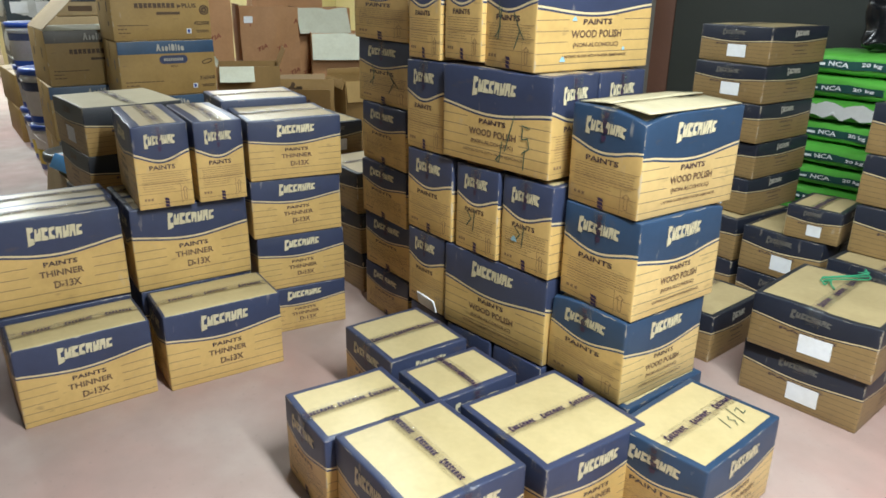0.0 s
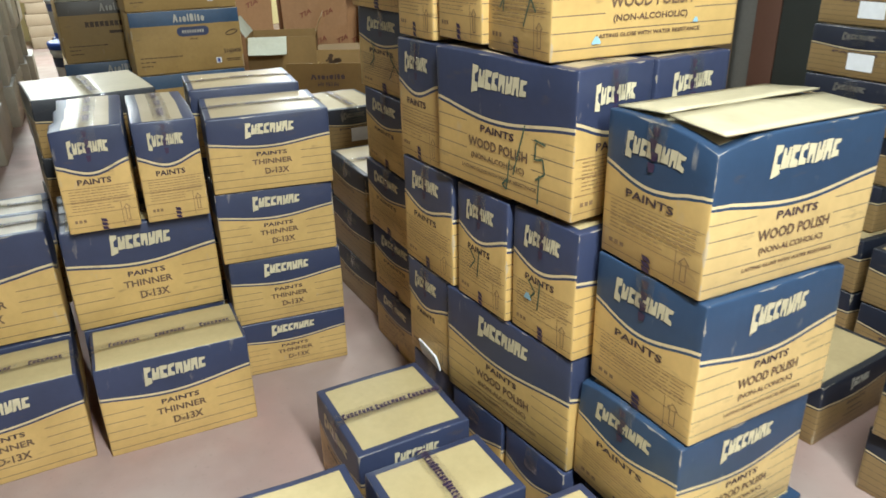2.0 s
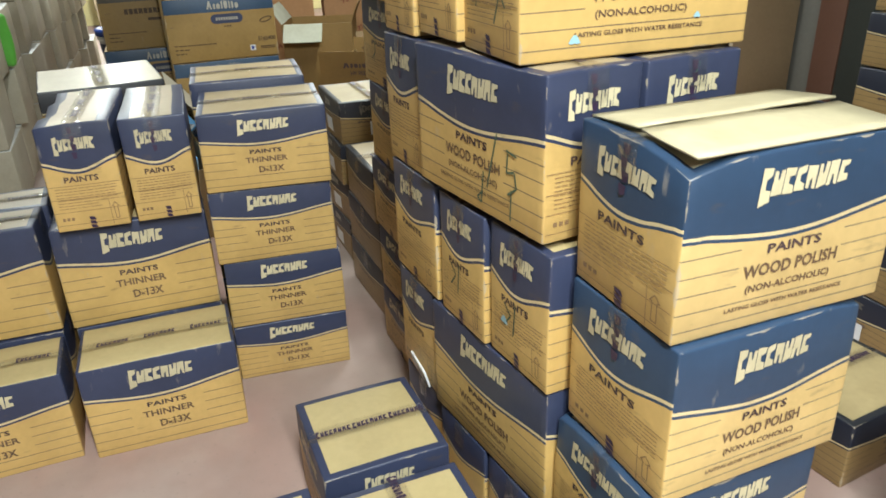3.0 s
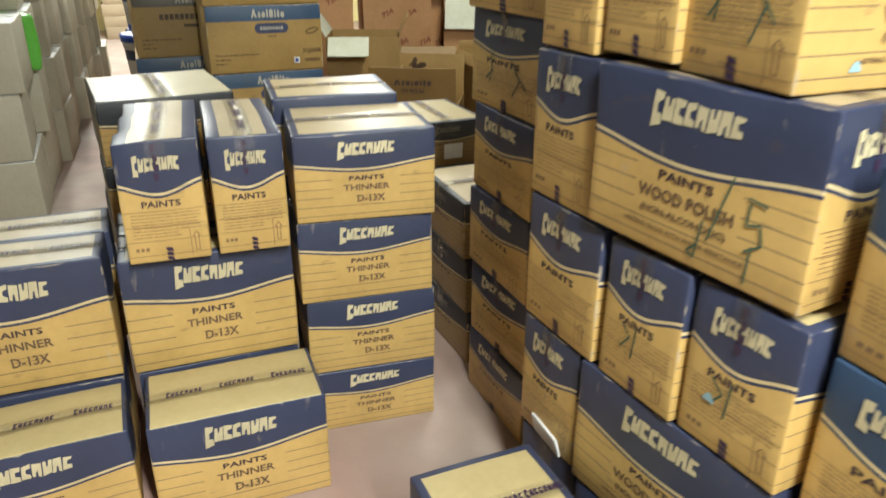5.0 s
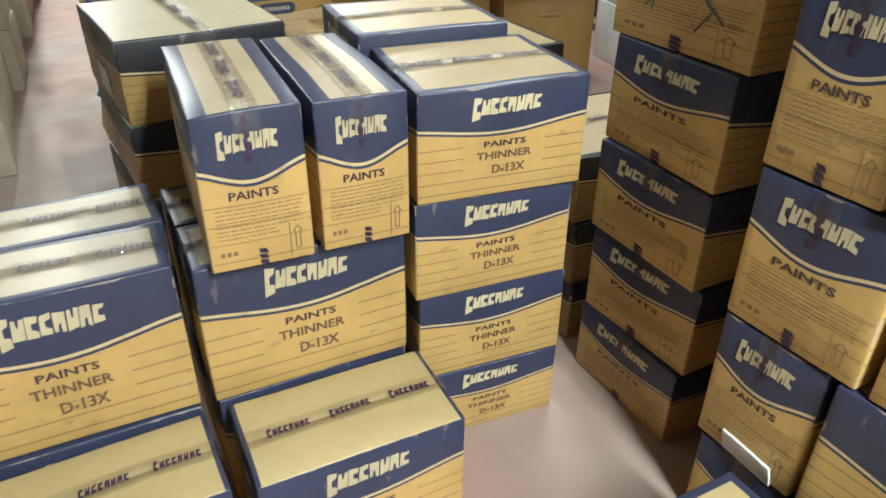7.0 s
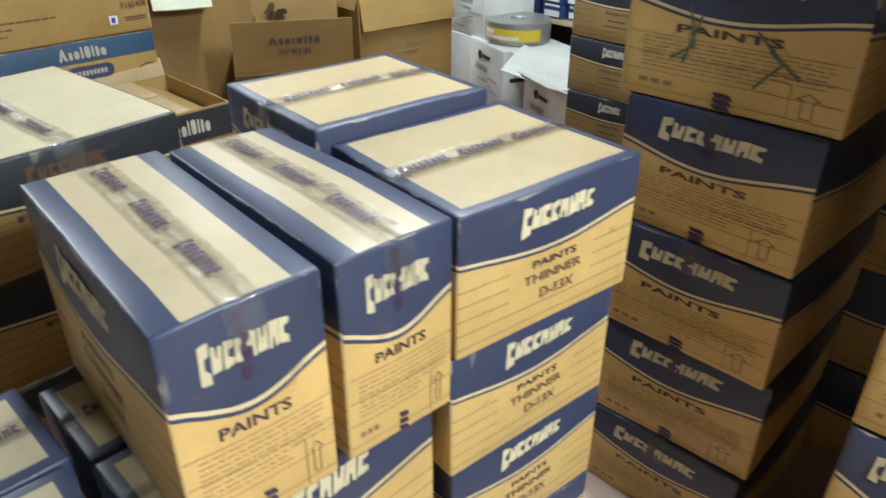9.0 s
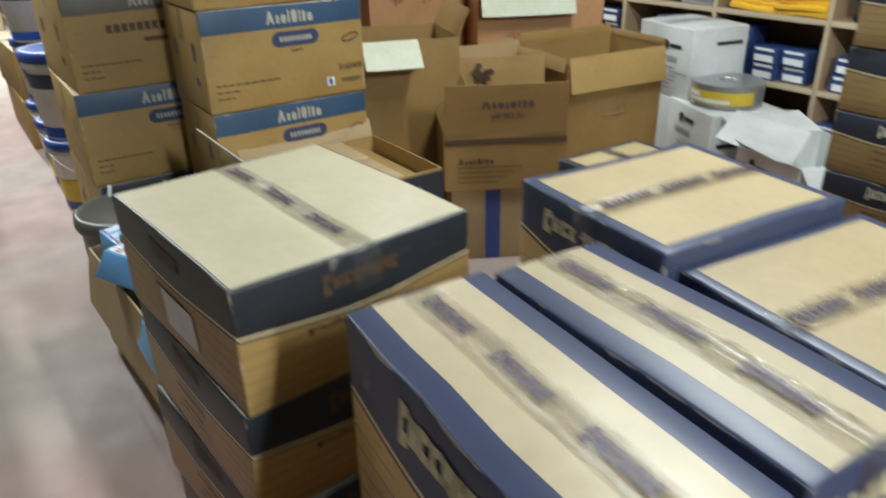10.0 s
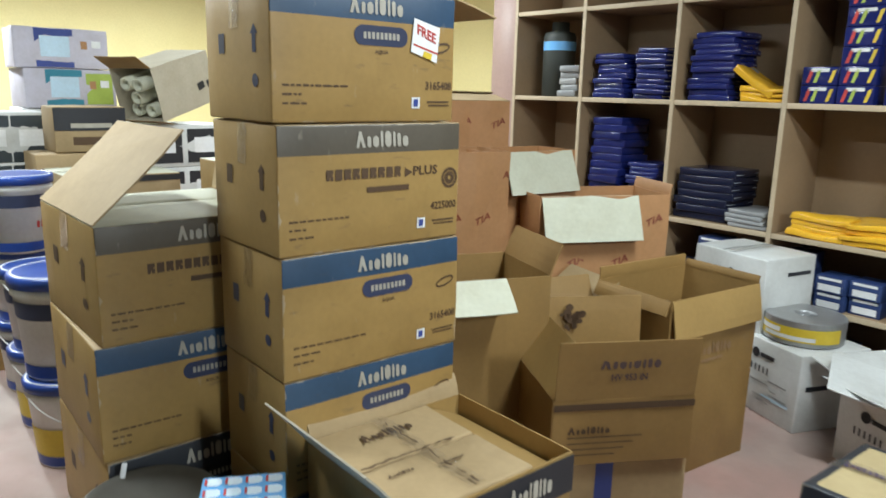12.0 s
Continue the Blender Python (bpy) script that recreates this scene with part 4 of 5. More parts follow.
        wd.part("card_print", "front", size, "red_ink", n, deform, lift=0.0048)
        wd = Ink()
        wd.poly([(w * 0.80, h * 0.43), (w * 0.85, h * 0.45), (w * 0.845, h * 0.50), (w * 0.79, h * 0.475)])
        wd.part("card_picture", "front", size, "bucket_yellow", n, deform, lift=0.0048)
    return ob


K = "column of kraft glue cartons"
KL = "brown kraft glue carton, "
glue_carton(1.287, 4.995, 0.000, 0.60, 0.385, 0.345, "glue_blue", 0, "3165408", KL + "at the foot of a column", K)
glue_carton(1.287, 4.993, 0.350, 0.60, 0.385, 0.342, "glue_blue", 0, "3165408", KL + "blue band, in a column", K)
glue_carton(1.285, 4.990, 0.696, 0.605, 0.390, 0.342, "glue_blue", 0, "3165408", KL + "blue band, in a column", K)
glue_carton(1.279, 4.990, 1.041, 0.605, 0.390, 0.343, "glue_grey", 0, "4225000", KL + "grey band, in a column", K, plus=True)
glue_carton(1.262, 4.995, 1.388, 0.585, 0.390, 0.345, "glue_blue", 0, "3165408", KL + "on top of a column, loose flap", K, note=True, open_flap=((0.5, -10, 0.17),))
L = "rear column of kraft glue cartons"
glue_carton(0.935, 5.545, 0.000, 0.60, 0.60, 0.375, "glue_dark", 0, "", KL + "dark band, at the foot of a column", L)
glue_carton(0.932, 5.545, 0.378, 0.60, 0.60, 0.355, "glue_blue", -1, "", KL + "blue band, in a column", L)
glue_carton(0.940, 5.545, 0.736, 0.60, 0.60, 0.352, "glue_grey", 1, "", KL + "grey band, on top, flap raised", L, plus=True, open_flap=((-0.5, 42, 0.37), (0.5, 80, 0.27)), top="pale_board")

# ---- open cartons ----


def open_carton(x, y, z, w, d, h, mat, rz, flaps, label, group="", flap_mat=None, inner="kraft_light", name="open_carton", th=0.005, crumple=0.006):
    """flaps: side letter to (angle from upright, length, material or None)."""
    CARTON_SEED[0] += 1
    seed = CARTON_SEED[0]
    ob = thing(name, pose(x, y, z, 0, 0, rz), label, "carton", group)
    sides = {"F": ((0, -d / 2, 0), 0, w), "B": ((0, d / 2, 0), 180, w), "L": ((-w / 2, 0, 0), -90, d), "R": ((w / 2, 0, 0), 90, d)}
    part("base", box_mesh(w - 0.004, d - 0.004, 0.008, mat, 0.002), ob)
    for k, (o, turn, ln) in sides.items():
        v, f = plate(ln, h, th, 0.0, 6, seed + ord(k), crumple, 5)
        m = Matrix.Translation(o) @ Matrix.Rotation(radians(turn), 4, "Z") @ Matrix.Rotation(radians(90), 4, "X")
        part("side_panel", mesh_from("side_panel", v, f, [mat]), ob, m)
        if k in flaps:
            ang, l, fm, frac, shift = (*flaps[k], 1.0, 0.0)[:5]
            v, f = plate((ln - 0.006) * frac, l, th, 0.008, 4, seed + ord(k) + 7)
            v = [(a + shift, b, c) for a, b, c in v]
            m = Matrix.Translation((o[0], o[1], h)) @ Matrix.Rotation(radians(turn), 4, "Z") @ Matrix.Rotation(radians(90 + ang), 4, "X")
            part("flap", mesh_from("flap", v, f, [fm or flap_mat or inner]), ob, m)
    return ob


J = "emptied cartons heaped by the shelf"
ob = open_carton(2.075, 4.585, 0.315, 0.475, 0.42, 0.222, "kraft_deep", -30, {"F": (4, 0.20, "kraft_deep"), "L": (-40, 0.18, "kraft"), "B": (3, 0.21, "kraft_deep")}, "opened brown kraft carton with flaps standing up", J)
ink = Ink()
ink.bar(0.0, 0.012, 0.475, 0.035)
ink.soft_logo(0.12, 0.09, 0.115, 0.14)
for k in range(4):
    ink.bar(0.05, 0.125 + 0.02 * k, 0.30 - 0.03 * k, 0.129 + 0.02 * k)
ink.part("printing", "front", (0.475, 0.42, 0.222), "brown_ink", ob, lift=0.006)
ink = Ink()
ink.soft_logo(0.24, -0.145, -0.105, 0.20)
ink.word("HV 953 IN", 0.24, -0.088, -0.064, 0.12)
ink.part("flap_printing", "front", (0.475, 0.42, 0.222), "dark_ink", ob, lambda p: Vector((p.x, p.y - 0.07 * (p.z - 0.222), p.z)), lift=0.008)
ink = Ink()
rnd = random.Random(4)
for k in range(26):
    a, b, r = rnd.gauss(0.20, 0.022), rnd.gauss(-0.13, 0.022), rnd.uniform(0.006, 0.016)
    ink.poly([(a + r * math.cos(t), b + r * math.sin(t)) for t in [j * math.pi / 4 for j in range(8)]])
v = [Vector((-0.2375 + a, 0.21 + 0.004 - 0.011, 0.222 - b)) for a, b in ink.v]
part("torn_patch", mesh_from("torn_patch", v, ink.f, ["brown_ink"]), ob, label="dark torn patch on the flap")
ob = open_carton(2.715, 4.71, 0.0, 0.54, 0.37, 0.74, "kraft_deep", -6, {"F": (166, 0.15, "kraft"), "R": (-4, 0.03, "kraft_deep"), "L": (150, 0.06, "kraft_deep"), "B": (-8, 0.05, "kraft_deep")}, "tall opened brown kraft carton, flaps upright", J)
ink = Ink()
ink.soft_logo(0.27, 0.20, 0.245, 0.22)
ink.bar(0.20, 0.262, 0.33, 0.274)
ink.part("printing", "front", (0.54, 0.37, 0.74), "faint_ink", ob, lift=0.007)
ob = open_carton(1.325, 4.545, 0.0, 0.55, 0.48, 0.512, "kraft", 0, {"L": (38, 0.20, "grey_board"), "B": (14, 0.07, "kraft_light")}, "opened kraft carton, inner flaps closed and taped", J)
for yy in (-0.118, 0.118):
    part("inner_flap", box_mesh(0.400, 0.231, 0.034, "kraft_light", 0.007, (4, 3, 1), wobble((0.400, 0.231, 0.034), 40 + yy * 30, 0.002, 0.006), "inner_flap"), ob, pose(-0.071, yy, 0.484), "closed kraft inner flap")
v, f = plate(0.46, 0.142, 0.005, -0.008, 4, 43)
part("inner_flap", mesh_from("inner_flap", v, f, ["kraft"]), ob, Matrix.Translation((0.131, 0, 0.505)) @ Matrix.Rotation(radians(-90), 4, "Z") @ Matrix.Rotation(radians(-20), 4, "X"), "sunken kraft side flap")
ink = Ink()
ink.soft_logo(0.19, 0.08, 0.12, 0.17, seed=8)
ink.soft_logo(0.09, 0.30, 0.315, 0.08)
ink.bar(0.20, 0.33, 0.28, 0.336)
ink.part("printing", "top", (0.55, 0.48, 0.5215), "brown_ink", ob, lift=0.004)
ink = Ink()
ink.bar(0.19, 0.012, 0.242, 0.465)
ink.part("tape", "top", (0.55, 0.48, 0.5215), "tape", ob, lift=0.005, label="shiny clear packing tape strip")
ink = Ink()
rnd = random.Random(33)
for vertical in (True, False):
    n = 26
    p = [(0.218 + rnd.uniform(-0.006, 0.006), 0.02 + 0.44 * k / n) if vertical else (0.015 + 0.31 * k / n, 0.240 + rnd.uniform(-0.004, 0.004)) for k in range(n + 1)]
    for k in range(n):
        if not vertical or rnd.random() < 0.55:
            ink.stroke(p[k:k + 2], rnd.uniform(0.002, 0.009))
ink.part("printing", "top", (0.55, 0.48, 0.5215), "brown_ink", ob, lift=0.006)
v, f, i, uv = rounded_box(0.556, 0.004, 0.11, 0.001, (2, 1, 1))
part("printed_band", mesh_from("printed_band", v, f, ["charcoal"], [0] * len(f), uv), ob, pose(0, -0.2455, 0.395))
ink = Ink()
ink.soft_logo(0.38, 0.03, 0.085, 0.16)
ink.part("logo", "front", (0.55, 0.50, 0.512), "pale_ink", ob, lift=0.002)
# emptied cartons behind
open_carton(1.915, 5.07, 0.0, 0.42, 0.40, 0.84, "kraft_deep", -20, {"F": (128, 0.14, "pale_board", 0.56, -0.08), "L": (30, 0.12, "pale_board"), "R": (20, 0.12, "kraft_deep")}, "emptied brown carton with pale inside flaps", J)
open_carton(2.30, 5.16, 0.02, 0.44, 0.36, 0.60, "kraft_deep", -15, {"F": (-30, 0.14, "kraft_deep"), "R": (50, 0.15, "kraft_light")}, "emptied brown carton behind others", J)


def tall_red(x, y, z, w, d, h, rz, flaps, label):
    ob = open_carton(x, y, z, w, d, h, "kraft_red", rz, flaps, label, J, inner="pale_board", crumple=0.018)
    ink = Ink()
    rnd = random.Random(int(x * 100))
    for r in range(int(h / 0.2)):
        for c in range(3):
            u, v = w * (0.14 + 0.34 * c) + (0.06 if r % 2 else 0), 0.10 + r * 0.19
            if u < w - 0.08:
                ink.word("TIA", u + 0.04, v, v + 0.036, 0.085, slope=0.45)
    sd = CARTON_SEED[0] + ord("F")

    def follow(p):
        return Vector((p.x, p.y - noise.noise((p.x * 6 + sd, p.z * 6, sd * 1.7)) * 0.018 * p.z / h, p.z))
    ink.part("printing", "front", (w, d, h), "rust_ink", ob, follow, lift=0.005)
    tag = Ink()
    tag.bar(0.03, 0.07, 0.10, 0.12)
    tag.part("paper_label", "front", (w, d, h), "paper", ob, follow, lift=0.006, label="small white paper label")
    return ob


tall_red(2.92, 5.36, 0, 0.66, 0.34, 1.02, -25, {"F": (157, 0.215, "pale_board", 0.74, -0.08), "R": (4, 0.05, "kraft_red")}, "tall reddish kraft carton, pale flap folded down")
tall_red(2.33, 5.72, 0, 0.46, 0.30, 1.21, -10, {"L": (-4, 0.02, "kraft_red")}, "tall reddish kraft carton with printed marks")
tall_red(2.72, 6.22, 0, 0.60, 0.32, 1.43, -14, {"F": (-82, 0.16, "kraft_light"), "B": (-75, 0.14, "kraft_light")}, "tall reddish kraft carton at the back")
tall_red(2.765, 5.70, 0, 0.50, 0.28, 1.20, -4, {"F": (156, 0.21, "pale_board", 0.9, 0.0)}, "tall kraft carton, pale flap folded over")
tall_red(1.80, 5.75, 0, 0.44, 0.34, 1.30, -10, {"F": (-25, 0.12, "kraft"), "L": (-20, 0.1, "kraft")}, "tall reddish kraft carton, crumpled")
ob = thing("carton", pose(2.085, 4.57, 0, 0, 0, -30), "pale carton with a blue stripe under an open carton", "carton", J)
part("body", box_mesh(0.46, 0.36, 0.313, "kraft_light", 0.006, (2, 2, 2)), ob)
st = Ink()
st.bar(0.14, 0.0, 0.20, 0.31)
st.part("stripe", "front", (0.46, 0.36, 0.313), "blue_ink", ob, lift=0.002)

# ---- open carton of blue packs, and the drum ----
BX = open_carton(0.775, 4.30, 0, 0.50, 0.92, 0.35, "kraft_light", 3, {"L": (166, 0.19, "kraft_light")}, "open carton full of small blue packs", "", name="open_carton")


def blue_pack(m, n=(2, 3), label="small bright blue pack of tubes", top=None, size=(0.165, 0.125, 0.085)):
    ob = thing("pack", m, label, "pack", "blue packs in a carton")
    w, d, h = size
    part("body", box_mesh(w, d, h, "blue_pack", 0.005, (2, 2, 1)), ob)
    tubes, tips, mark = Ink(), Ink(), Ink()
    c = 4 if n[0] > 2 else 2
    if top:
        tubes.bar(w * 0.04, d * 0.05, w * 0.96, d * 0.46)
        tubes.bar(w * 0.04, d * 0.54, w * 0.96, d * 0.95)
        for v0 in (0.14, 0.63):
            mark.soft_logo(w * 0.58, d * v0, d * (v0 + 0.22), w * 0.62)
            tips.poly([(w * 0.16 + 0.010 * math.cos(t), d * (v0 + 0.12) + 0.010 * math.sin(t)) for t in [j * math.pi / 5 for j in range(10)]])
    else:
        for a in range(c):
            for b in range(3):
                u0, v0 = w * (0.04 + a * 0.96 / c), d * (0.07 + 0.31 * b)
                tubes.poly([(u0 + 0.007, v0), (u0 + w * 0.62 / c, v0), (u0 + w * 0.80 / c, v0 + d * 0.05), (u0 + w * 0.80 / c, v0 + d * 0.17), (u0 + w * 0.62 / c, v0 + d * 0.22), (u0 + 0.007, v0 + d * 0.22)])
                tips.bar(u0, v0 + d * 0.02, u0 + 0.006, v0 + d * 0.20)
    tubes.part("printing", "top", (w, d, h), top or "pack_print", ob, lift=0.002)
    mark.part("logo", "top", (w, d, h), "blue_ink", ob, lift=0.0026)
    tips.part("tip", "top", (w, d, h), "red_ink", ob, lift=0.0028)
    tubes = Ink()
    tubes.bar(w * 0.03, h * 0.10, w * 0.97, h * 0.88)
    tubes.part("printing", "front", (w, d, h), "light_blue", ob, lift=0.002)
    return ob


PACKS = [(0.862, 4.62, 0.345, 2, 0, -28), (1.0, 4.38, 0.345, 38, -8, -62), (0.70, 4.46, 0.33, 20, -8, 25), (0.86, 4.44, 0.34, 32, 10, 40), (0.95, 4.33, 0.35, 40, -14, 60), (0.57, 4.30, 0.33, 25, 18, 62), (0.74, 4.26, 0.315, 8, 5, 5),
         (0.60, 4.09, 0.27, 60, 0, 70), (0.80, 4.06, 0.27, 10, 8, 20), (0.92, 4.12, 0.28, 0, -12, -20), (0.60, 3.94, 0.25, 20, 14, 10), (0.78, 3.91, 0.25, 0, 0, 80), (0.92, 3.92, 0.26, 8, 0, 30), (0.66, 4.58, 0.285, 10, 0, 15)]
for k, (px, py, pz, rx, ry, rz) in enumerate(PACKS):
    blue_pack(pose(px - 0.03, py + 0.12, pz + 0.03, rx, ry, rz), (3, 3) if k < 1 else (2, 3), top="paper" if k in (1, 4, 5) else None, size=(0.215, 0.165, 0.085) if k < 1 else (0.165, 0.125, 0.085), label="small blue pack with a white face" if k in (1, 4, 5) else "small bright blue pack of tubes")
for k in range(8):
    blue_pack(pose(0.60 + 0.165 * (k % 3) + 0.01 * k, 3.98 + 0.17 * (k // 3) + 0.1, 0.012 + 0.09 * (k % 2), 0, 0, 4 * k))
blue_pack(pose(0.86, 4.62, 0.285, 0, 0, 4))
blue_pack(pose(0.70, 4.40, 0.19, 0, 0, 14))
blue_pack(pose(0.90, 4.38, 0.19, 0, 0, -8))
drum = thing("drum", pose(0.69, 5.03, 0), "black plastic drum with a flat lid", "drum")
v, f = lathe([(0.15, 0), (0.168, 0.01), (0.172, 0.30), (0.185, 0.305), (0.19, 0.325), (0.185, 0.352), (0.172, 0.36), (0.160, 0.345), (0.02, 0.34)], 36)
part("body", mesh_from("body", v, f, ["black_drum"], smooth=True), drum)
part("tag", box_mesh(0.016, 0.006, 0.05, "paper"), drum, pose(-0.03, 0.165, 0.345, 0, 12, 0), "small white plastic tag")

# ---- buckets ----


def bucket(x, y, z, label, s=1.0, yellow=False, handle=True, lid=True):
    ob = thing("bucket", pose(x, y, z, 0, 0, 200), label, "bucket", "white glue buckets")
    p = [(0.115, 0), (0.122, 0.006), (0.142, 0.285), (0.150, 0.290), (0.150, 0.308), (0.144, 0.312), (0.146, 0.33)]
    v, f = lathe([(r * s, q * s) for r, q in p])
    part("body", mesh_from("body", v, f, ["bucket_white"], smooth=True), ob)
    lo, hi = (0.05, 0.17) if yellow else (0.215, 0.272)
    rr = lambda q: (0.122 + 0.02 * q / 0.285 + 0.0015) * s
    v, f = lathe([(rr(lo), lo * s), (rr(hi), hi * s)])
    part("label_band", mesh_from("label_band", v, f[:-2], ["bucket_yellow" if yellow else "navy"], smooth=True), ob, label="printed label band")
    if lid:
        v, f = lathe([(0.156 * s, 0.318 * s), (0.158 * s, 0.350 * s), (0.152 * s, 0.358 * s), (0.146 * s, 0.358 * s)])
        part("lid", mesh_from("lid", v, f, ["bucket_blue"], smooth=True), ob, label="blue plastic lid ring")
        v, f = lathe([(0.1455 * s, 0.340 * s), (0.1455 * s, 0.3585 * s), (0.140 * s, 0.360 * s), (0.134 * s, 0.350 * s), (0.01, 0.349 * s)])
        part("lid_disc", mesh_from("lid_disc", v, f, ["bucket_white"], smooth=True), ob, label="white plastic lid disc")
        v, f = lathe([(rr(0.012), 0.012 * s), (rr(0.055), 0.055 * s)])
        part("label_band", mesh_from("label_band", v, f[:-2], ["bucket_blue"], smooth=True), ob, label="blue printed base band")
        verts, faces = [], []
        for k in range(6):
            b = len(verts)
            for a in (1.9 + 0.15 * k, 2.0 + 0.15 * k):
                for q in (0.215, 0.232 + 0.02 * (k in (0, 3, 5))):
                    verts.append(((rr(q) + 0.001) * math.cos(a), (rr(q) + 0.001) * math.sin(a), q * s))
            faces.append((b, b + 2, b + 3, b + 1))
        tagged(part("logo", mesh_from("logo", verts, faces, ["paper"]), ob), kind="stuff")
    ink = []
    for k in range(5):
        a0 = 0.4 + 0.16 * k
        ink.append((a0, a0 + 0.10))
    verts, faces = [], []
    for a0, a1 in ink:
        b = len(verts)
        for a in (a0, a1):
            for q in (0.12, 0.15):
                verts.append(((rr(q) + 0.001) * math.cos(a + 1.2), (rr(q) + 0.001) * math.sin(a + 1.2), q * s))
        faces.append((b, b + 2, b + 3, b + 1))
    tagged(part("logo", mesh_from("logo", verts, faces, ["red_ink"]), ob), kind="stuff")
    if handle:
        cu = bpy.data.curves.new("handle", "CURVE")
        cu.dimensions, cu.bevel_depth = "3D", 0.003
        sp = cu.splines.new("POLY")
        sp.points.add(12)
        for k in range(13):
            a = math.pi * k / 12
            sp.points[k].co = (0.158 * s * math.cos(a), 0.165 * s * math.sin(a), (0.30 - 0.12 * math.sin(a)) * s, 1)
        h = new("handle", cu)
        h.data.materials.append(MATS["bucket_white"])
        h.parent = ob
    return ob


bucket(0.725, 6.14, 0.0, "white bucket with a yellow printed label and handle", 1.0, True)
bucket(0.735, 6.16, 0.36, "white bucket with a blue lid, stacked", 1.15, handle=False)
bucket(0.745, 6.95, 0.70, "white bucket with a blue lid on cartons", 1.0, handle=False)
bucket(0.76, 7.02, 0.352, "white bucket with a blue lid in a stack", 1.0)
bucket(0.76, 7.02, 0.0, "white bucket with a blue lid in a stack", 1.0)
bucket(0.74, 6.55, 0.352, "white bucket with a blue lid, stacked", 1.0)
bucket(0.74, 6.55, 0.0, "white bucket at the foot of a stack", 1.0, True)

# ---- far stacks ----


def simple_carton(x, y, z, w, d, h, mat, rz, label, group, inks=(), top=None, name="carton"):
    CARTON_SEED[0] += 1
    deform = wobble((w, d, h), CARTON_SEED[0], 0.006, 0.004)
    v, f, i, uv = rounded_box(w, d, h, 0.008, (3, 3, 2), deform, groove="x", top_lines=((), (-0.003, 0, 0.003)))
    ob = thing(name, pose(x, y, z, 0, 0, rz), label, "carton", group)
    part("body", mesh_from("body", v, f, [mat, mat, top or mat, mat, mat], i, uv, True), ob)
    strip = Ink()
    strip.bar(0.004, d * 0.45, w - 0.004, d * 0.55)
    strip.part("tape", "top", (w, d, h), "tape", ob, deform, lift=0.003, label="clear packing tape")
    for face, mt, (a, b, c, e) in inks:
        ink = Ink()
        W = w if face != "left" else d
        ink.bar(a * W, b * h, c * W, e * h)
        ink.part("printing", face, (w, d, h), mt, ob, deform, lift=0.002)
    return ob


FAR = "stacks along the aisle"
for k in range(2):
    simple_carton(0.86, 7.75, 0.30 * k, 0.5, 0.9, 0.298, "kraft", 2 * k, "plain brown carton in a low stack", FAR)
for k in range(4):
    simple_carton(0.98, 8.75, 0.32 * k, 0.46, 0.5, 0.316, "white_board", 1.5 * k - 2, "slate blue and white carton with paper labels", FAR,
                  [("front", "slate", (0.0, 0.06, 0.49, 1.0)), ("front", "slate", (0.51, 0.06, 1.0, 1.0)), ("front", "paper", (0.10, 0.34, 0.44, 0.68)), ("front", "paper", (0.60, 0.34, 0.92, 0.68)), ("left", "slate", (0.0, 0.06, 1.0, 1.0))])
for k, (mt, i2) in enumerate((("teal_ink", "lime_ink"), ("blue_ink", "purple_board"))):
    simple_carton(1.50 - 0.03 * k, 9.3, 1.285 + 0.285 * k, 0.62, 0.45, 0.28, "purple_board", 2 - 4 * k, "lilac carton with coloured picture panels", FAR,
                  [("front", mt, (0.22, 0.02, 0.62, 0.98)), ("front", "light_blue", (0.27, 0.2, 0.58, 0.72)), ("front", i2, (0.66, 0.1, 0.96, 0.9)), ("front", "kraft_red", (0.70, 0.3, 0.77, 0.5)), ("front", "paper", (0.82, 0.28, 0.92, 0.46))])
for k in range(4):
    simple_carton(1.52, 9.32, 0.32 * k, 0.7, 0.5, 0.318, "white_board", 0, "white and dark carton in a far stack", FAR, [("front", "charcoal", (0.2, 0.1, 0.95, 0.9)), ("front", "paper", (0.5, 0.3, 0.8, 0.7))])
for k, (z, h) in enumerate(((0, 0.33), (0.332, 0.33), (0.664, 0.30))):
    simple_carton(1.38, 7.75, z, 0.62, 0.55, h, "kraft_light", 2 * k - 2, "brown carton with a dark band in a far stack", FAR, [("front", "charcoal", (0.25, 0.03, 1.0, 0.15))], top="pale_board")
simple_carton(1.30, 8.25, 0.0, 0.52, 0.36, 1.04, "kraft_light", 0, "tall brown carton in a far stack", FAR)
simple_carton(1.37, 8.25, 1.045, 0.42, 0.32, 0.28, "kraft_light", 0, "brown carton with a dark printed band", FAR, [("front", "charcoal", (0.0, 0.02, 1.0, 0.52)), ("front", "brown_ink", (0.24, 0.66, 0.76, 0.84)), ("front", "pale_ink", (0.22, 0.36, 0.80, 0.46))])
for k in range(4):
    simple_carton(2.02, 8.55, 0.30 * k, 0.62, 0.5, 0.298, "white_board", 2 - k, "white carton with black label panels", FAR, [("front", "charcoal", (0.1, 0.1, 0.5, 0.9)), ("front", "charcoal", (0.56, 0.1, 0.96, 0.9)), ("front", "paper", (0.18, 0.3, 0.42, 0.66)), ("front", "paper", (0.64, 0.3, 0.88, 0.66))])
for k in range(3):
    simple_carton(1.95, 6.9, 0.36 * k, 0.5, 0.5, 0.357, "white_board" if k < 2 else "kraft", 4, "carton in a stack behind the glue cartons", FAR, top="pale_board")
roll_box = open_carton(0, 0, 0, 0.36, 0.36, 0.56, "grey_board", 0, {"L": (150, 0.10, "kraft_deep"), "R": (40, 0.14, "kraft_deep")}, "white carton lying open with paper rolls inside", FAR)
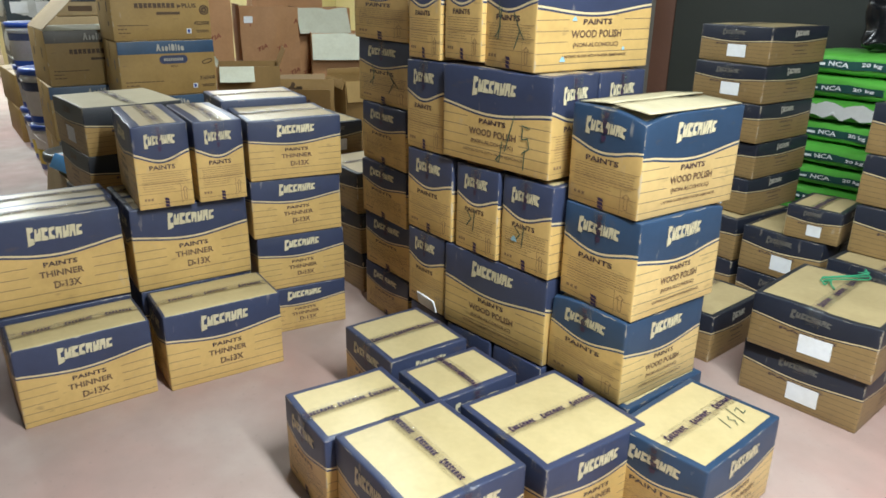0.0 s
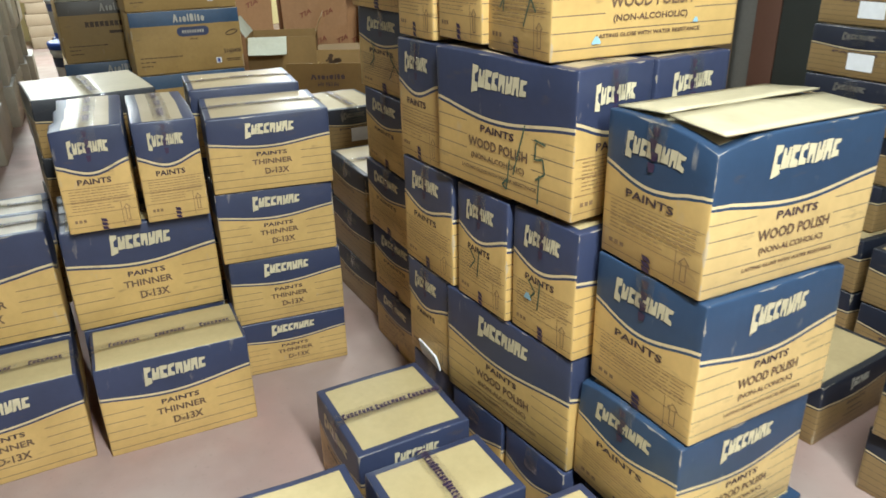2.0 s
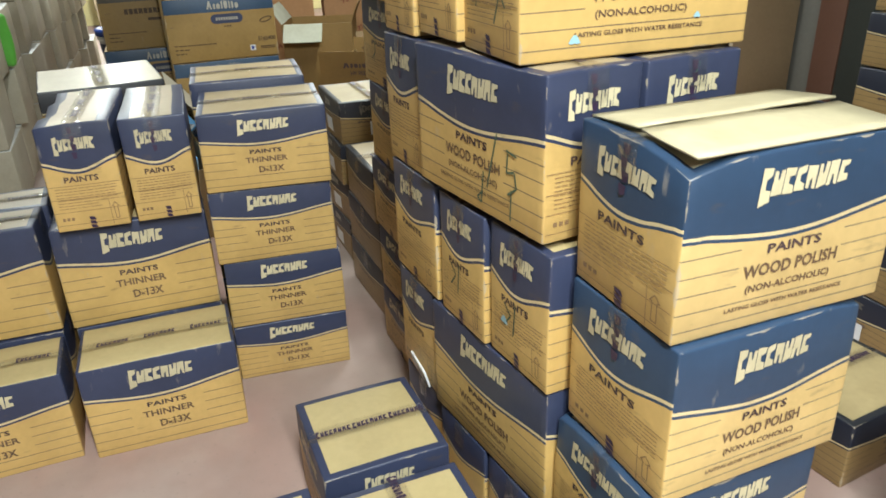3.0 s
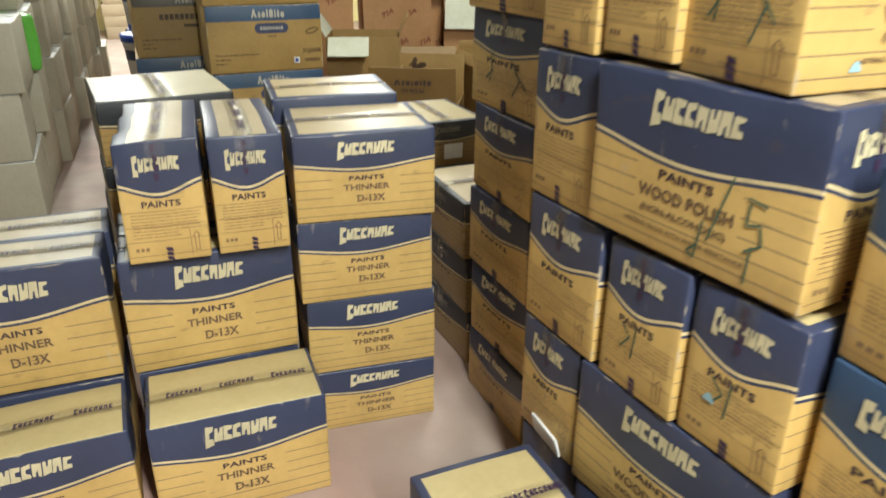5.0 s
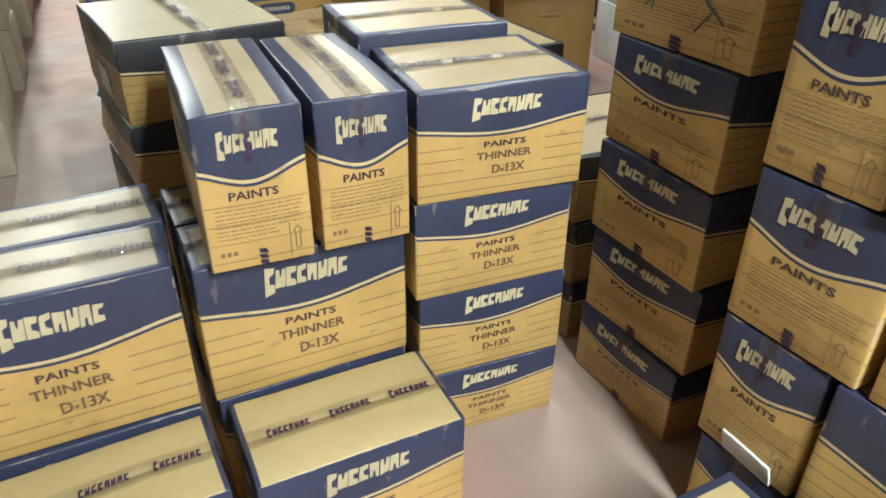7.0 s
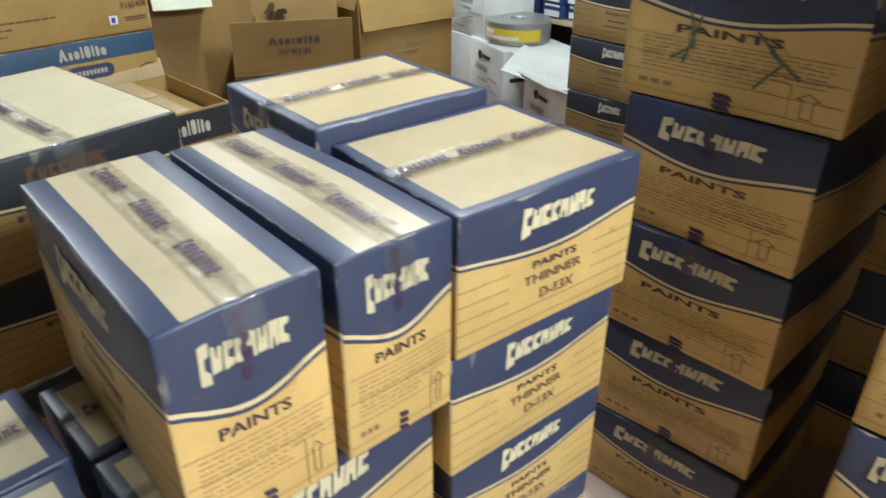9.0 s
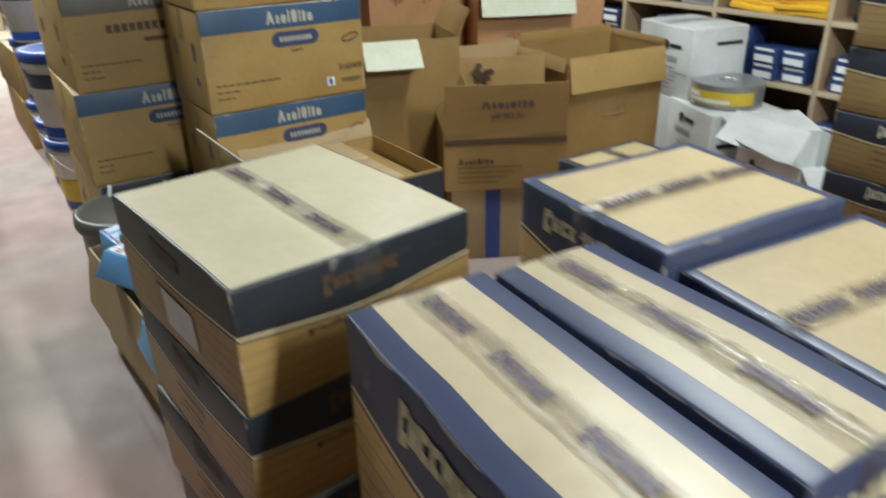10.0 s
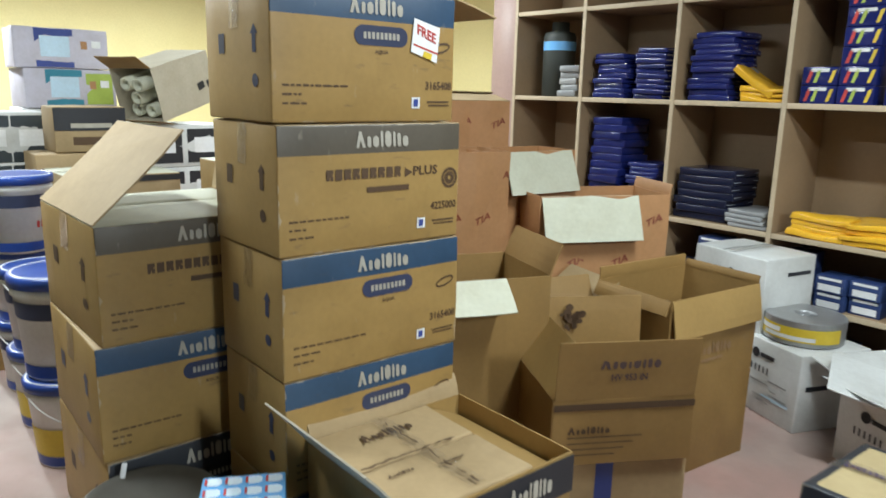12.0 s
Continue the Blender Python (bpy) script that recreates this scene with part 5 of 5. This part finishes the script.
roll_box.matrix_world = pose(2.20, 8.55, 1.545, 0, -105, 28)
ink = Ink()
for k, (a, b) in enumerate(((0.10, 0.16), (0.20, 0.27))):
    ink.poly([(0.11, a + 0.30), (0.16, a + 0.29), (0.17, b + 0.30), (0.12, b + 0.31)])
ink.part("logo", "front", (0.36, 0.36, 0.56), "charcoal", roll_box, lift=0.006)
for k, (a, b) in enumerate(((-0.12, 0.08), (-0.12, -0.06), (-0.03, 0.02), (0.07, 0.07), (0.07, -0.06))):
    v, f = lathe([(0.046, 0.02), (0.046, 0.50 + 0.02 * k), (0.030, 0.50 + 0.02 * k), (0.028, 0.30)], 18)
    ob = new("paper_roll", mesh_from("paper_roll", v, f, ["pale_board"], smooth=True))
    ob.matrix_world = roll_box.matrix_world @ pose(a, b, 0.005)
    tagged(ob, "pale cardboard roll lying in an open carton", "roll", "rolls in a carton")
rnd = random.Random(11)
for k in range(10):
    simple_carton(0.66 + rnd.uniform(-0.02, 0.02), 12.75, 0.158 * k, 0.66 + rnd.uniform(-0.03, 0.03), 0.5, 0.156, "dull_board", rnd.uniform(-3, 3), "flat brown carton in a far stack against the wall", "far stack of flat cartons")
simple_carton(0.78, 12.75, 1.60, 0.55, 0.4, 0.22, "kraft_light", 3, "brown carton on a far stack", "far stack of flat cartons")
simple_carton(-0.25, 12.75, 0, 0.7, 0.5, 1.3, "kraft_light", 3, "tall brown carton by the far wall", "far stack of flat cartons")
# the pale row along the west side of the aisle
ROW = "pale cartons along the west side of the aisle"
for c in range(8):
    y = 5.0 + 0.62 * c
    x = -0.22 + 0.060 * (y - 4.7) + rnd.uniform(-0.03, 0.03)
    top = (1.0, 1.36, 1.36, 1.30, 1.34, 1.05, 1.30, 1.34)[c]
    z, k = 0.0, 0
    while z < top - 0.1:
        h = (0.34, 0.33, 0.33, 0.34)[k % 4]
        inks = [("front", "paper", (0.42, 0.0, 0.5, 0.35))] if k < 2 else [("front", "red_ink", (0.45, 0.0, 0.52, 0.25))]
        simple_carton(x + rnd.uniform(-0.02, 0.02), y, z, 0.56 + rnd.uniform(-0.03, 0.03), 0.55, h - 0.003, "grey_board", rnd.uniform(-3, 3), "pale grey carton with white tape in a row", ROW, inks, top="white_board")
        z += h
        k += 1
    if c in (1, 2, 3):
        simple_carton(x - 0.62, y, 0, 0.6, 0.55, 1.45, "grey_board", 2, "tall pale carton behind the row", ROW)
bag = new("green_bag", box_mesh(0.05, 0.17, 0.31, "green_bag", 0.02, (2, 4, 5), wobble((0.05, 0.17, 0.31), 3, 0.01, 0.03)))
bag.matrix_world = pose(0.065, 5.305, 0.685, 0, 0, 84)
tagged(bag, "bright green plastic bag hanging on pale cartons", "bag")

# ---- pigeonhole shelf ----
shelf = thing("shelf_unit", pose(3.9, 0, 0), "brown laminate pigeonhole shelf along the wall", "shelf")
YS = [6.90, 6.29, 5.60, 4.94, 4.28, 3.62]
ZS = [0.08, 0.43, 0.775, 1.455, 2.02, 2.55]
for yy in YS:
    up = part("upright", box_mesh(0.45, 0.022, 2.6, "laminate", 0.002), shelf, pose(0.235, yy, 0))
    part("edge_band", box_mesh(0.006, 0.025, 2.6, "laminate_edge", 0.001), up, pose(-0.2285, 0, 0))
for zz in ZS:
    for a, b in zip(YS, YS[1:]):
        bd = part("board", box_mesh(0.44, a - b - 0.026, 0.024, "laminate", 0.002), shelf, pose(0.235, (a + b) / 2, zz - 0.024))
        part("edge_band", box_mesh(0.006, a - b - 0.026, 0.028, "laminate_edge", 0.001), bd, pose(-0.2245, 0, -0.002))
part("back", box_mesh(0.012, YS[0] - YS[-1], 2.6, "laminate", 0.002), shelf, pose(0.468, (YS[0] + YS[-1]) / 2, 0))


def packet(mat, w, d, h, seed, label, group):
    ob = thing("packet", pose(0, 0, -5), label, "packet", group)
    part("body", box_mesh(w, d, h, mat, min(0.006, h * 0.3), (6, 6, 2), wobble((w, d, h), seed, 0.003, 0.024 if mat == "orange_plastic" else 0.008)), ob)
    # a pale grey band paints the glints of the crinkled wrap
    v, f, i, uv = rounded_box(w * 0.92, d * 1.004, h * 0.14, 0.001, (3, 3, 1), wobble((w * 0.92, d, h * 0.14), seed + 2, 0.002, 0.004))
    part("edge_glint", mesh_from("edge_glint", v, f, ["grey_plastic"], [0] * len(f), uv, True), ob, pose(0, 0, h * 0.45), "pale band standing in for glints on the crinkled wrap")
    return ob


def packets(mat, x, y, z, w, d, h, n, label, group, seed=1, jitter=0.015):
    rnd = random.Random(seed)
    first = packet(mat, w, d, h, seed, label, group)
    for k in range(n):
        m = pose(x + rnd.uniform(-jitter, jitter), y + rnd.uniform(-jitter, jitter), z + k * h * 1.01, 0, 0, rnd.uniform(-6, 6))
        if k == 0:
            first.matrix_world = m
        else:
            copy_thing(first, m)


NV = "navy plastic-wrapped packet stacked on the shelf"
G1 = "packets on the shelf"
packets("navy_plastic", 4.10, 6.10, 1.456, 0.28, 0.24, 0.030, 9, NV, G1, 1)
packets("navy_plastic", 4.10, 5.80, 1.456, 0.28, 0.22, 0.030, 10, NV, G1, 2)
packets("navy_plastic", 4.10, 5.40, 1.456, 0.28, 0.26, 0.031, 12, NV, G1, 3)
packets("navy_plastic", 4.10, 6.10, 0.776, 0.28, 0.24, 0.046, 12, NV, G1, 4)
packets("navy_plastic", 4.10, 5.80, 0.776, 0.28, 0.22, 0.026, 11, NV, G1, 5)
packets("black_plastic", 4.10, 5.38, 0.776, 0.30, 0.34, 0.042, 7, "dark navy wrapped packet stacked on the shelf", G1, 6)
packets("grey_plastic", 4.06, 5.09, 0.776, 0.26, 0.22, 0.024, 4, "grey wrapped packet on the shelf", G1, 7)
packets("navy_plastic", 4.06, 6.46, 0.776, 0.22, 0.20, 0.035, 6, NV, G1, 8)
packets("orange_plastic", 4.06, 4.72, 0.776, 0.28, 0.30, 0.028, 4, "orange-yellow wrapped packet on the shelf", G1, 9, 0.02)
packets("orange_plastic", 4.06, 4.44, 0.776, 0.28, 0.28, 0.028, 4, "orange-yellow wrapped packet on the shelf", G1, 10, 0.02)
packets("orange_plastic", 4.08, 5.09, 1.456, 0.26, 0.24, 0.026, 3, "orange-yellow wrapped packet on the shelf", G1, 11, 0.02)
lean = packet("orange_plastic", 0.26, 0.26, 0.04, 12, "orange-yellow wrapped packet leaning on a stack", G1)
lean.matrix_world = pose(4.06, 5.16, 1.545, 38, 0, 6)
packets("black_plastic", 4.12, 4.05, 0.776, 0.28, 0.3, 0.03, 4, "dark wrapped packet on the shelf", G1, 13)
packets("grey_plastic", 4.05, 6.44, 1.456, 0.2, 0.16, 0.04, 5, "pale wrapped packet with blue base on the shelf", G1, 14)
jar = thing("canister", pose(4.1, 6.66, 1.456), "dark grey canister with a light blue label", "canister")
v, f = lathe([(0.10, 0), (0.112, 0.01), (0.112, 0.40), (0.10, 0.43), (0.06, 0.44), (0.06, 0.50)], 24)
part("body", mesh_from("body", v, f, ["dark_panel"], smooth=True), jar)
v, f = lathe([(0.1135, 0.31), (0.1135, 0.37)], 24)
part("label_band", mesh_from("label_band", v, f[:-2], ["blue_pack"], smooth=True), jar)


def small_box(m, mats, label, group, size=(0.15, 0.17, 0.09)):
    ob = thing("small_box", m, label, "box", group)
    part("body", box_mesh(*size, mats[0], 0.003, (1, 1, 1)), ob)
    w, d, h = size
    for k, mt in enumerate(mats[1:]):
        ink = Ink()
        if mt == "paper" and mats[0] == "box_blue":
            ink.bar(d * 0.12, h * (0.06 + 0.42 * k), d * 0.88, h * (0.22 + 0.66 * k))
        elif mt == "paper":
            ink.bar(d * 0.25, h * 0.1, d * 0.75, h * 0.28)
        else:
            c = d * (0.12 + 0.21 * k)
            ink.poly([(c, h * 0.86), (c + d * 0.10, h * 0.20), (c + d * 0.20, h * 0.16), (c + d * 0.15, h * 0.52), (c + d * 0.09, h * 0.86)])
        ink.part("printing", "left", size, mt, ob, lift=0.002)
    return ob


G2 = "small navy boxes on the shelf"
SB = "small navy box with coloured printed slashes"
b0 = small_box(pose(4.02, 4.80, 1.456), ("navy_plastic", "red_ink", "lime_ink", "paper", "bucket_yellow"), SB, G2)
for k in range(2, 15):
    col, row = (0, k) if k < 3 else ((1, k - 3) if k < 10 else (2, k - 10))
    yy = 4.80 - 0.18 * (col if col < 2 else 2.2)
    if not (col == 0 and row > 2) and not (col == 2 and row > 1):
        copy_thing(b0, pose(4.02, yy, 1.456 + 0.092 * (row - (1 if col == 0 else 0)), 0, 0, (k * 37 % 5) - 2))
    elif col == 2:
        copy_thing(b0, pose(4.18, 4.66, 1.456 + 0.092 * (row + 2), 0, 0, 1))
G3 = "blue and white boxes on the low shelf"
b1 = small_box(pose(4.02, 5.45, 0.431), ("box_blue", "paper", "paper"), "small blue and white box on the low shelf", G3, (0.16, 0.15, 0.085))
for yy in (6.1, 5.9, 5.74, 5.28, 4.8, 4.6, 4.44, 4.16, 3.98):
    for r in range(3 if yy > 4.7 else 2):
        copy_thing(b1, pose(4.02 + 0.02 * math.sin(yy * 9 + r), yy, 0.431 + 0.087 * r, 0, 0, 3 * math.sin(yy * 5 + r)))
for yy in (6.0, 5.8, 5.45, 5.25, 4.75, 4.55, 4.2, 4.0):
    for r in range(2):
        copy_thing(b1, pose(4.03, yy, 0.081 + 0.087 * r, 0, 0, 2 * math.sin(yy * 7)))

# ---- white cartons before the shelf ----


def cloth_print(ob, face, size, u, v):
    """A round mark with bars, a row of letter-sized bars and rows of fine text."""
    W = size[1] if face == "left" else size[0]
    ink = Ink()
    ink.poly([(W * u + 0.024 * math.cos(a), v + 0.024 * math.sin(a)) for a in [k * math.pi / 8 for k in range(16)]])
    ink.bar(W * u + 0.03, v - 0.008, W * u + 0.12, v + 0.012)
    for k in range(6):
        ink.bar(W * u - 0.05 + 0.026 * k, v + 0.055, W * u - 0.041 + 0.026 * k, v + 0.088)
    ink.part("printing", face, size, "charcoal", ob, lift=0.0075)
    ink = Ink()
    rnd = random.Random(int(u * 100 + v * 1000))
    for k in range(6):
        a = W * rnd.uniform(0.3, 0.7)
        ink.bar(a, v + 0.11 + 0.022 * k, min(a + W * rnd.uniform(0.08, 0.3), W * 0.96), v + 0.116 + 0.022 * k)
    ink.part("small_print", face, size, "metal", ob, lift=0.0075)


W = "white cartons before the shelf"
simple_carton(3.66, 4.90, 0, 0.36, 0.42, 0.36, "white_board", -10, "white carton under another one", W)
ob = simple_carton(3.66, 4.88, 0.363, 0.36, 0.44, 0.37, "white_board", -12, "white carton with black strap and print", W,
                   [("front", "charcoal", (0.42, 0.20, 0.9, 0.25)), ("top", "charcoal", (0.0, 0.47, 1.0, 0.49))])
cloth_print(ob, "left", (0.36, 0.44, 0.37), 0.55, 0.10)
ob = simple_carton(3.56, 4.55, 0, 0.40, 0.42, 0.37, "white_board", -22, "white carton with grey print, tape roll on it", W, [("front", "charcoal", (0.1, 0.4, 0.5, 0.46)), ("left", "light_blue", (0.5, 0.7, 0.9, 0.74))])
cloth_print(ob, "left", (0.40, 0.42, 0.37), 0.36, 0.07)
tr = thing("tape_roll", pose(3.56, 4.55, 0.377), "large grey tape roll with a yellow label", "tape")
v, f = lathe([(0.175, 0), (0.178, 0.004), (0.178, 0.112), (0.172, 0.116), (0.05, 0.116), (0.046, 0.108), (0.045, 0.09), (0.01, 0.09)], 36)
part("roll", mesh_from("roll", v, f, ["metal"], smooth=False), tr)
v, f = lathe([(0.1795, 0.02), (0.1795, 0.085)], 36)
part("paper_label", mesh_from("paper_label", [v[j % 36 + 36 * (j // 36)] for j in list(range(9, 27)) + list(range(45, 63))], [(j, j + 1, j + 19, j + 18) for j in range(17)], ["bucket_yellow"], smooth=True), tr, label="yellow paper label")
for z0, z1, a0, a1, nm in ((0.052, 0.074, 12, 17, "label_panel"), (0.028, 0.046, 14, 22, "label_panel")):
    v, f = lathe([(0.1803, z0), (0.1803, z1)], 36)
    part(nm, mesh_from(nm, [v[j] for j in range(a0, a1 + 1)] + [v[36 + j] for j in range(a0, a1 + 1)], [(j, j + 1, j + 2 + a1 - a0, j + 1 + a1 - a0) for j in range(a1 - a0)], ["paper"], smooth=True), tr, label="white printed panel")
ob = open_carton(3.33, 3.93, 0, 0.42, 0.46, 0.33, "white_board", -25, {"L": (66, 0.12, "white_board"), "F": (128, 0.20, "white_board"), "B": (75, 0.2, "white_board")}, "white carton with torn open flaps", W, inner="white_board", name="open_carton")
cloth_print(ob, "left", (0.42, 0.46, 0.33), 0.30, 0.09)
top = thing("cardboard_sheet", pose(3.29, 3.95, 0.335, 6, -8, 20), "white cardboard sheet lying on an open carton", "cardboard", W)
v, f = plate(0.34, 0.34, 0.005, 0.03, 4, 5)
part("sheet", mesh_from("sheet", v, f, ["white_board"]), top)

# ---- green bags ----
GB = "stack of green bags"


def sack(z, k):
    ob = thing("sack", pose(3.86 + 0.015 * math.sin(k * 2.3), 1.68 + 0.015 * math.sin(k), z, 0, 0, 2 * math.sin(k * 1.7) + 4), "green and dark teal 20 kg bag in a stack", "bag", GB)
    w, d, h = 0.42, 0.60, 0.115

    def puff(p):
        nx, ny = 2 * p.x / w, 2 * p.y / d
        q = Vector(p)
        edge = max(abs(nx), abs(ny)) ** 4
        q.z = h / 2 + (p.z - h / 2) * (1.05 - 0.45 * edge)
        return q + Vector(noise.noise_vector(p * 9 + Vector((k * 3.0, 0, 0)))) * 0.010
    part("body", box_mesh(w, d, h, "green_bag", 0.02, (5, 6, 2), puff), ob)
    ink = Ink()
    ink.bar(d * 0.03, h * 0.26, d * 0.80, h * 0.78)
    ink.part("printed_panel", "left", (w, d, h), "dark_green", ob, puff, lift=0.008)
    ink = Ink()
    ink.word("20 kg", d * 0.66, h * 0.36, h * 0.66, d * 0.15)
    ink.word("NCA", d * 0.41, h * 0.36, h * 0.66, d * 0.16)
    ink.bar(d * 0.16, h * 0.40, d * 0.205, h * 0.64)
    ink.bar(d * 0.215, h * 0.47, d * 0.30, h * 0.64)
    ink.part("lettering", "left", (w, d, h), "paper", ob, puff, lift=0.012)
    return ob


def sack_patch(ob, k):
    """A white unprinted stretch of film with a crumpled outline along a bag's side."""
    ink = Ink()
    n = 12
    lo = [(0.60 * (0.02 + 0.90 * j / n), 0.020 + 0.012 * math.sin(j * 1.9 + k)) for j in range(n + 1)]
    hi = [(a, 0.085 + 0.014 * math.sin(j * 2.7 + k * 2)) for j, (a, _) in enumerate(lo)]
    for j in range(n):
        ink.poly([lo[j], lo[j + 1], hi[j + 1], hi[j]])
    ink.part("white_film", "left", (0.42, 0.60, 0.115), "bucket_white", ob, lift=0.016, label="pale unprinted stretch of bag film")


for k in range(10):
    bag = sack(0.112 * k, k)
    if k in (2, 7):
        sack_patch(bag, k)
blob = new("black_bag", box_mesh(0.34, 0.46, 0.24, "bag_black", 0.05, (12, 14, 8), lambda p: Vector(p) + Vector(noise.noise_vector(p * 7)) * 0.04 + Vector(noise.noise_vector(p * 22)) * 0.016))
blob.matrix_world = pose(3.96, 1.52, 1.135, 0, 0, 20)
tagged(blob, "shiny black plastic bag on the green bags", "bag")
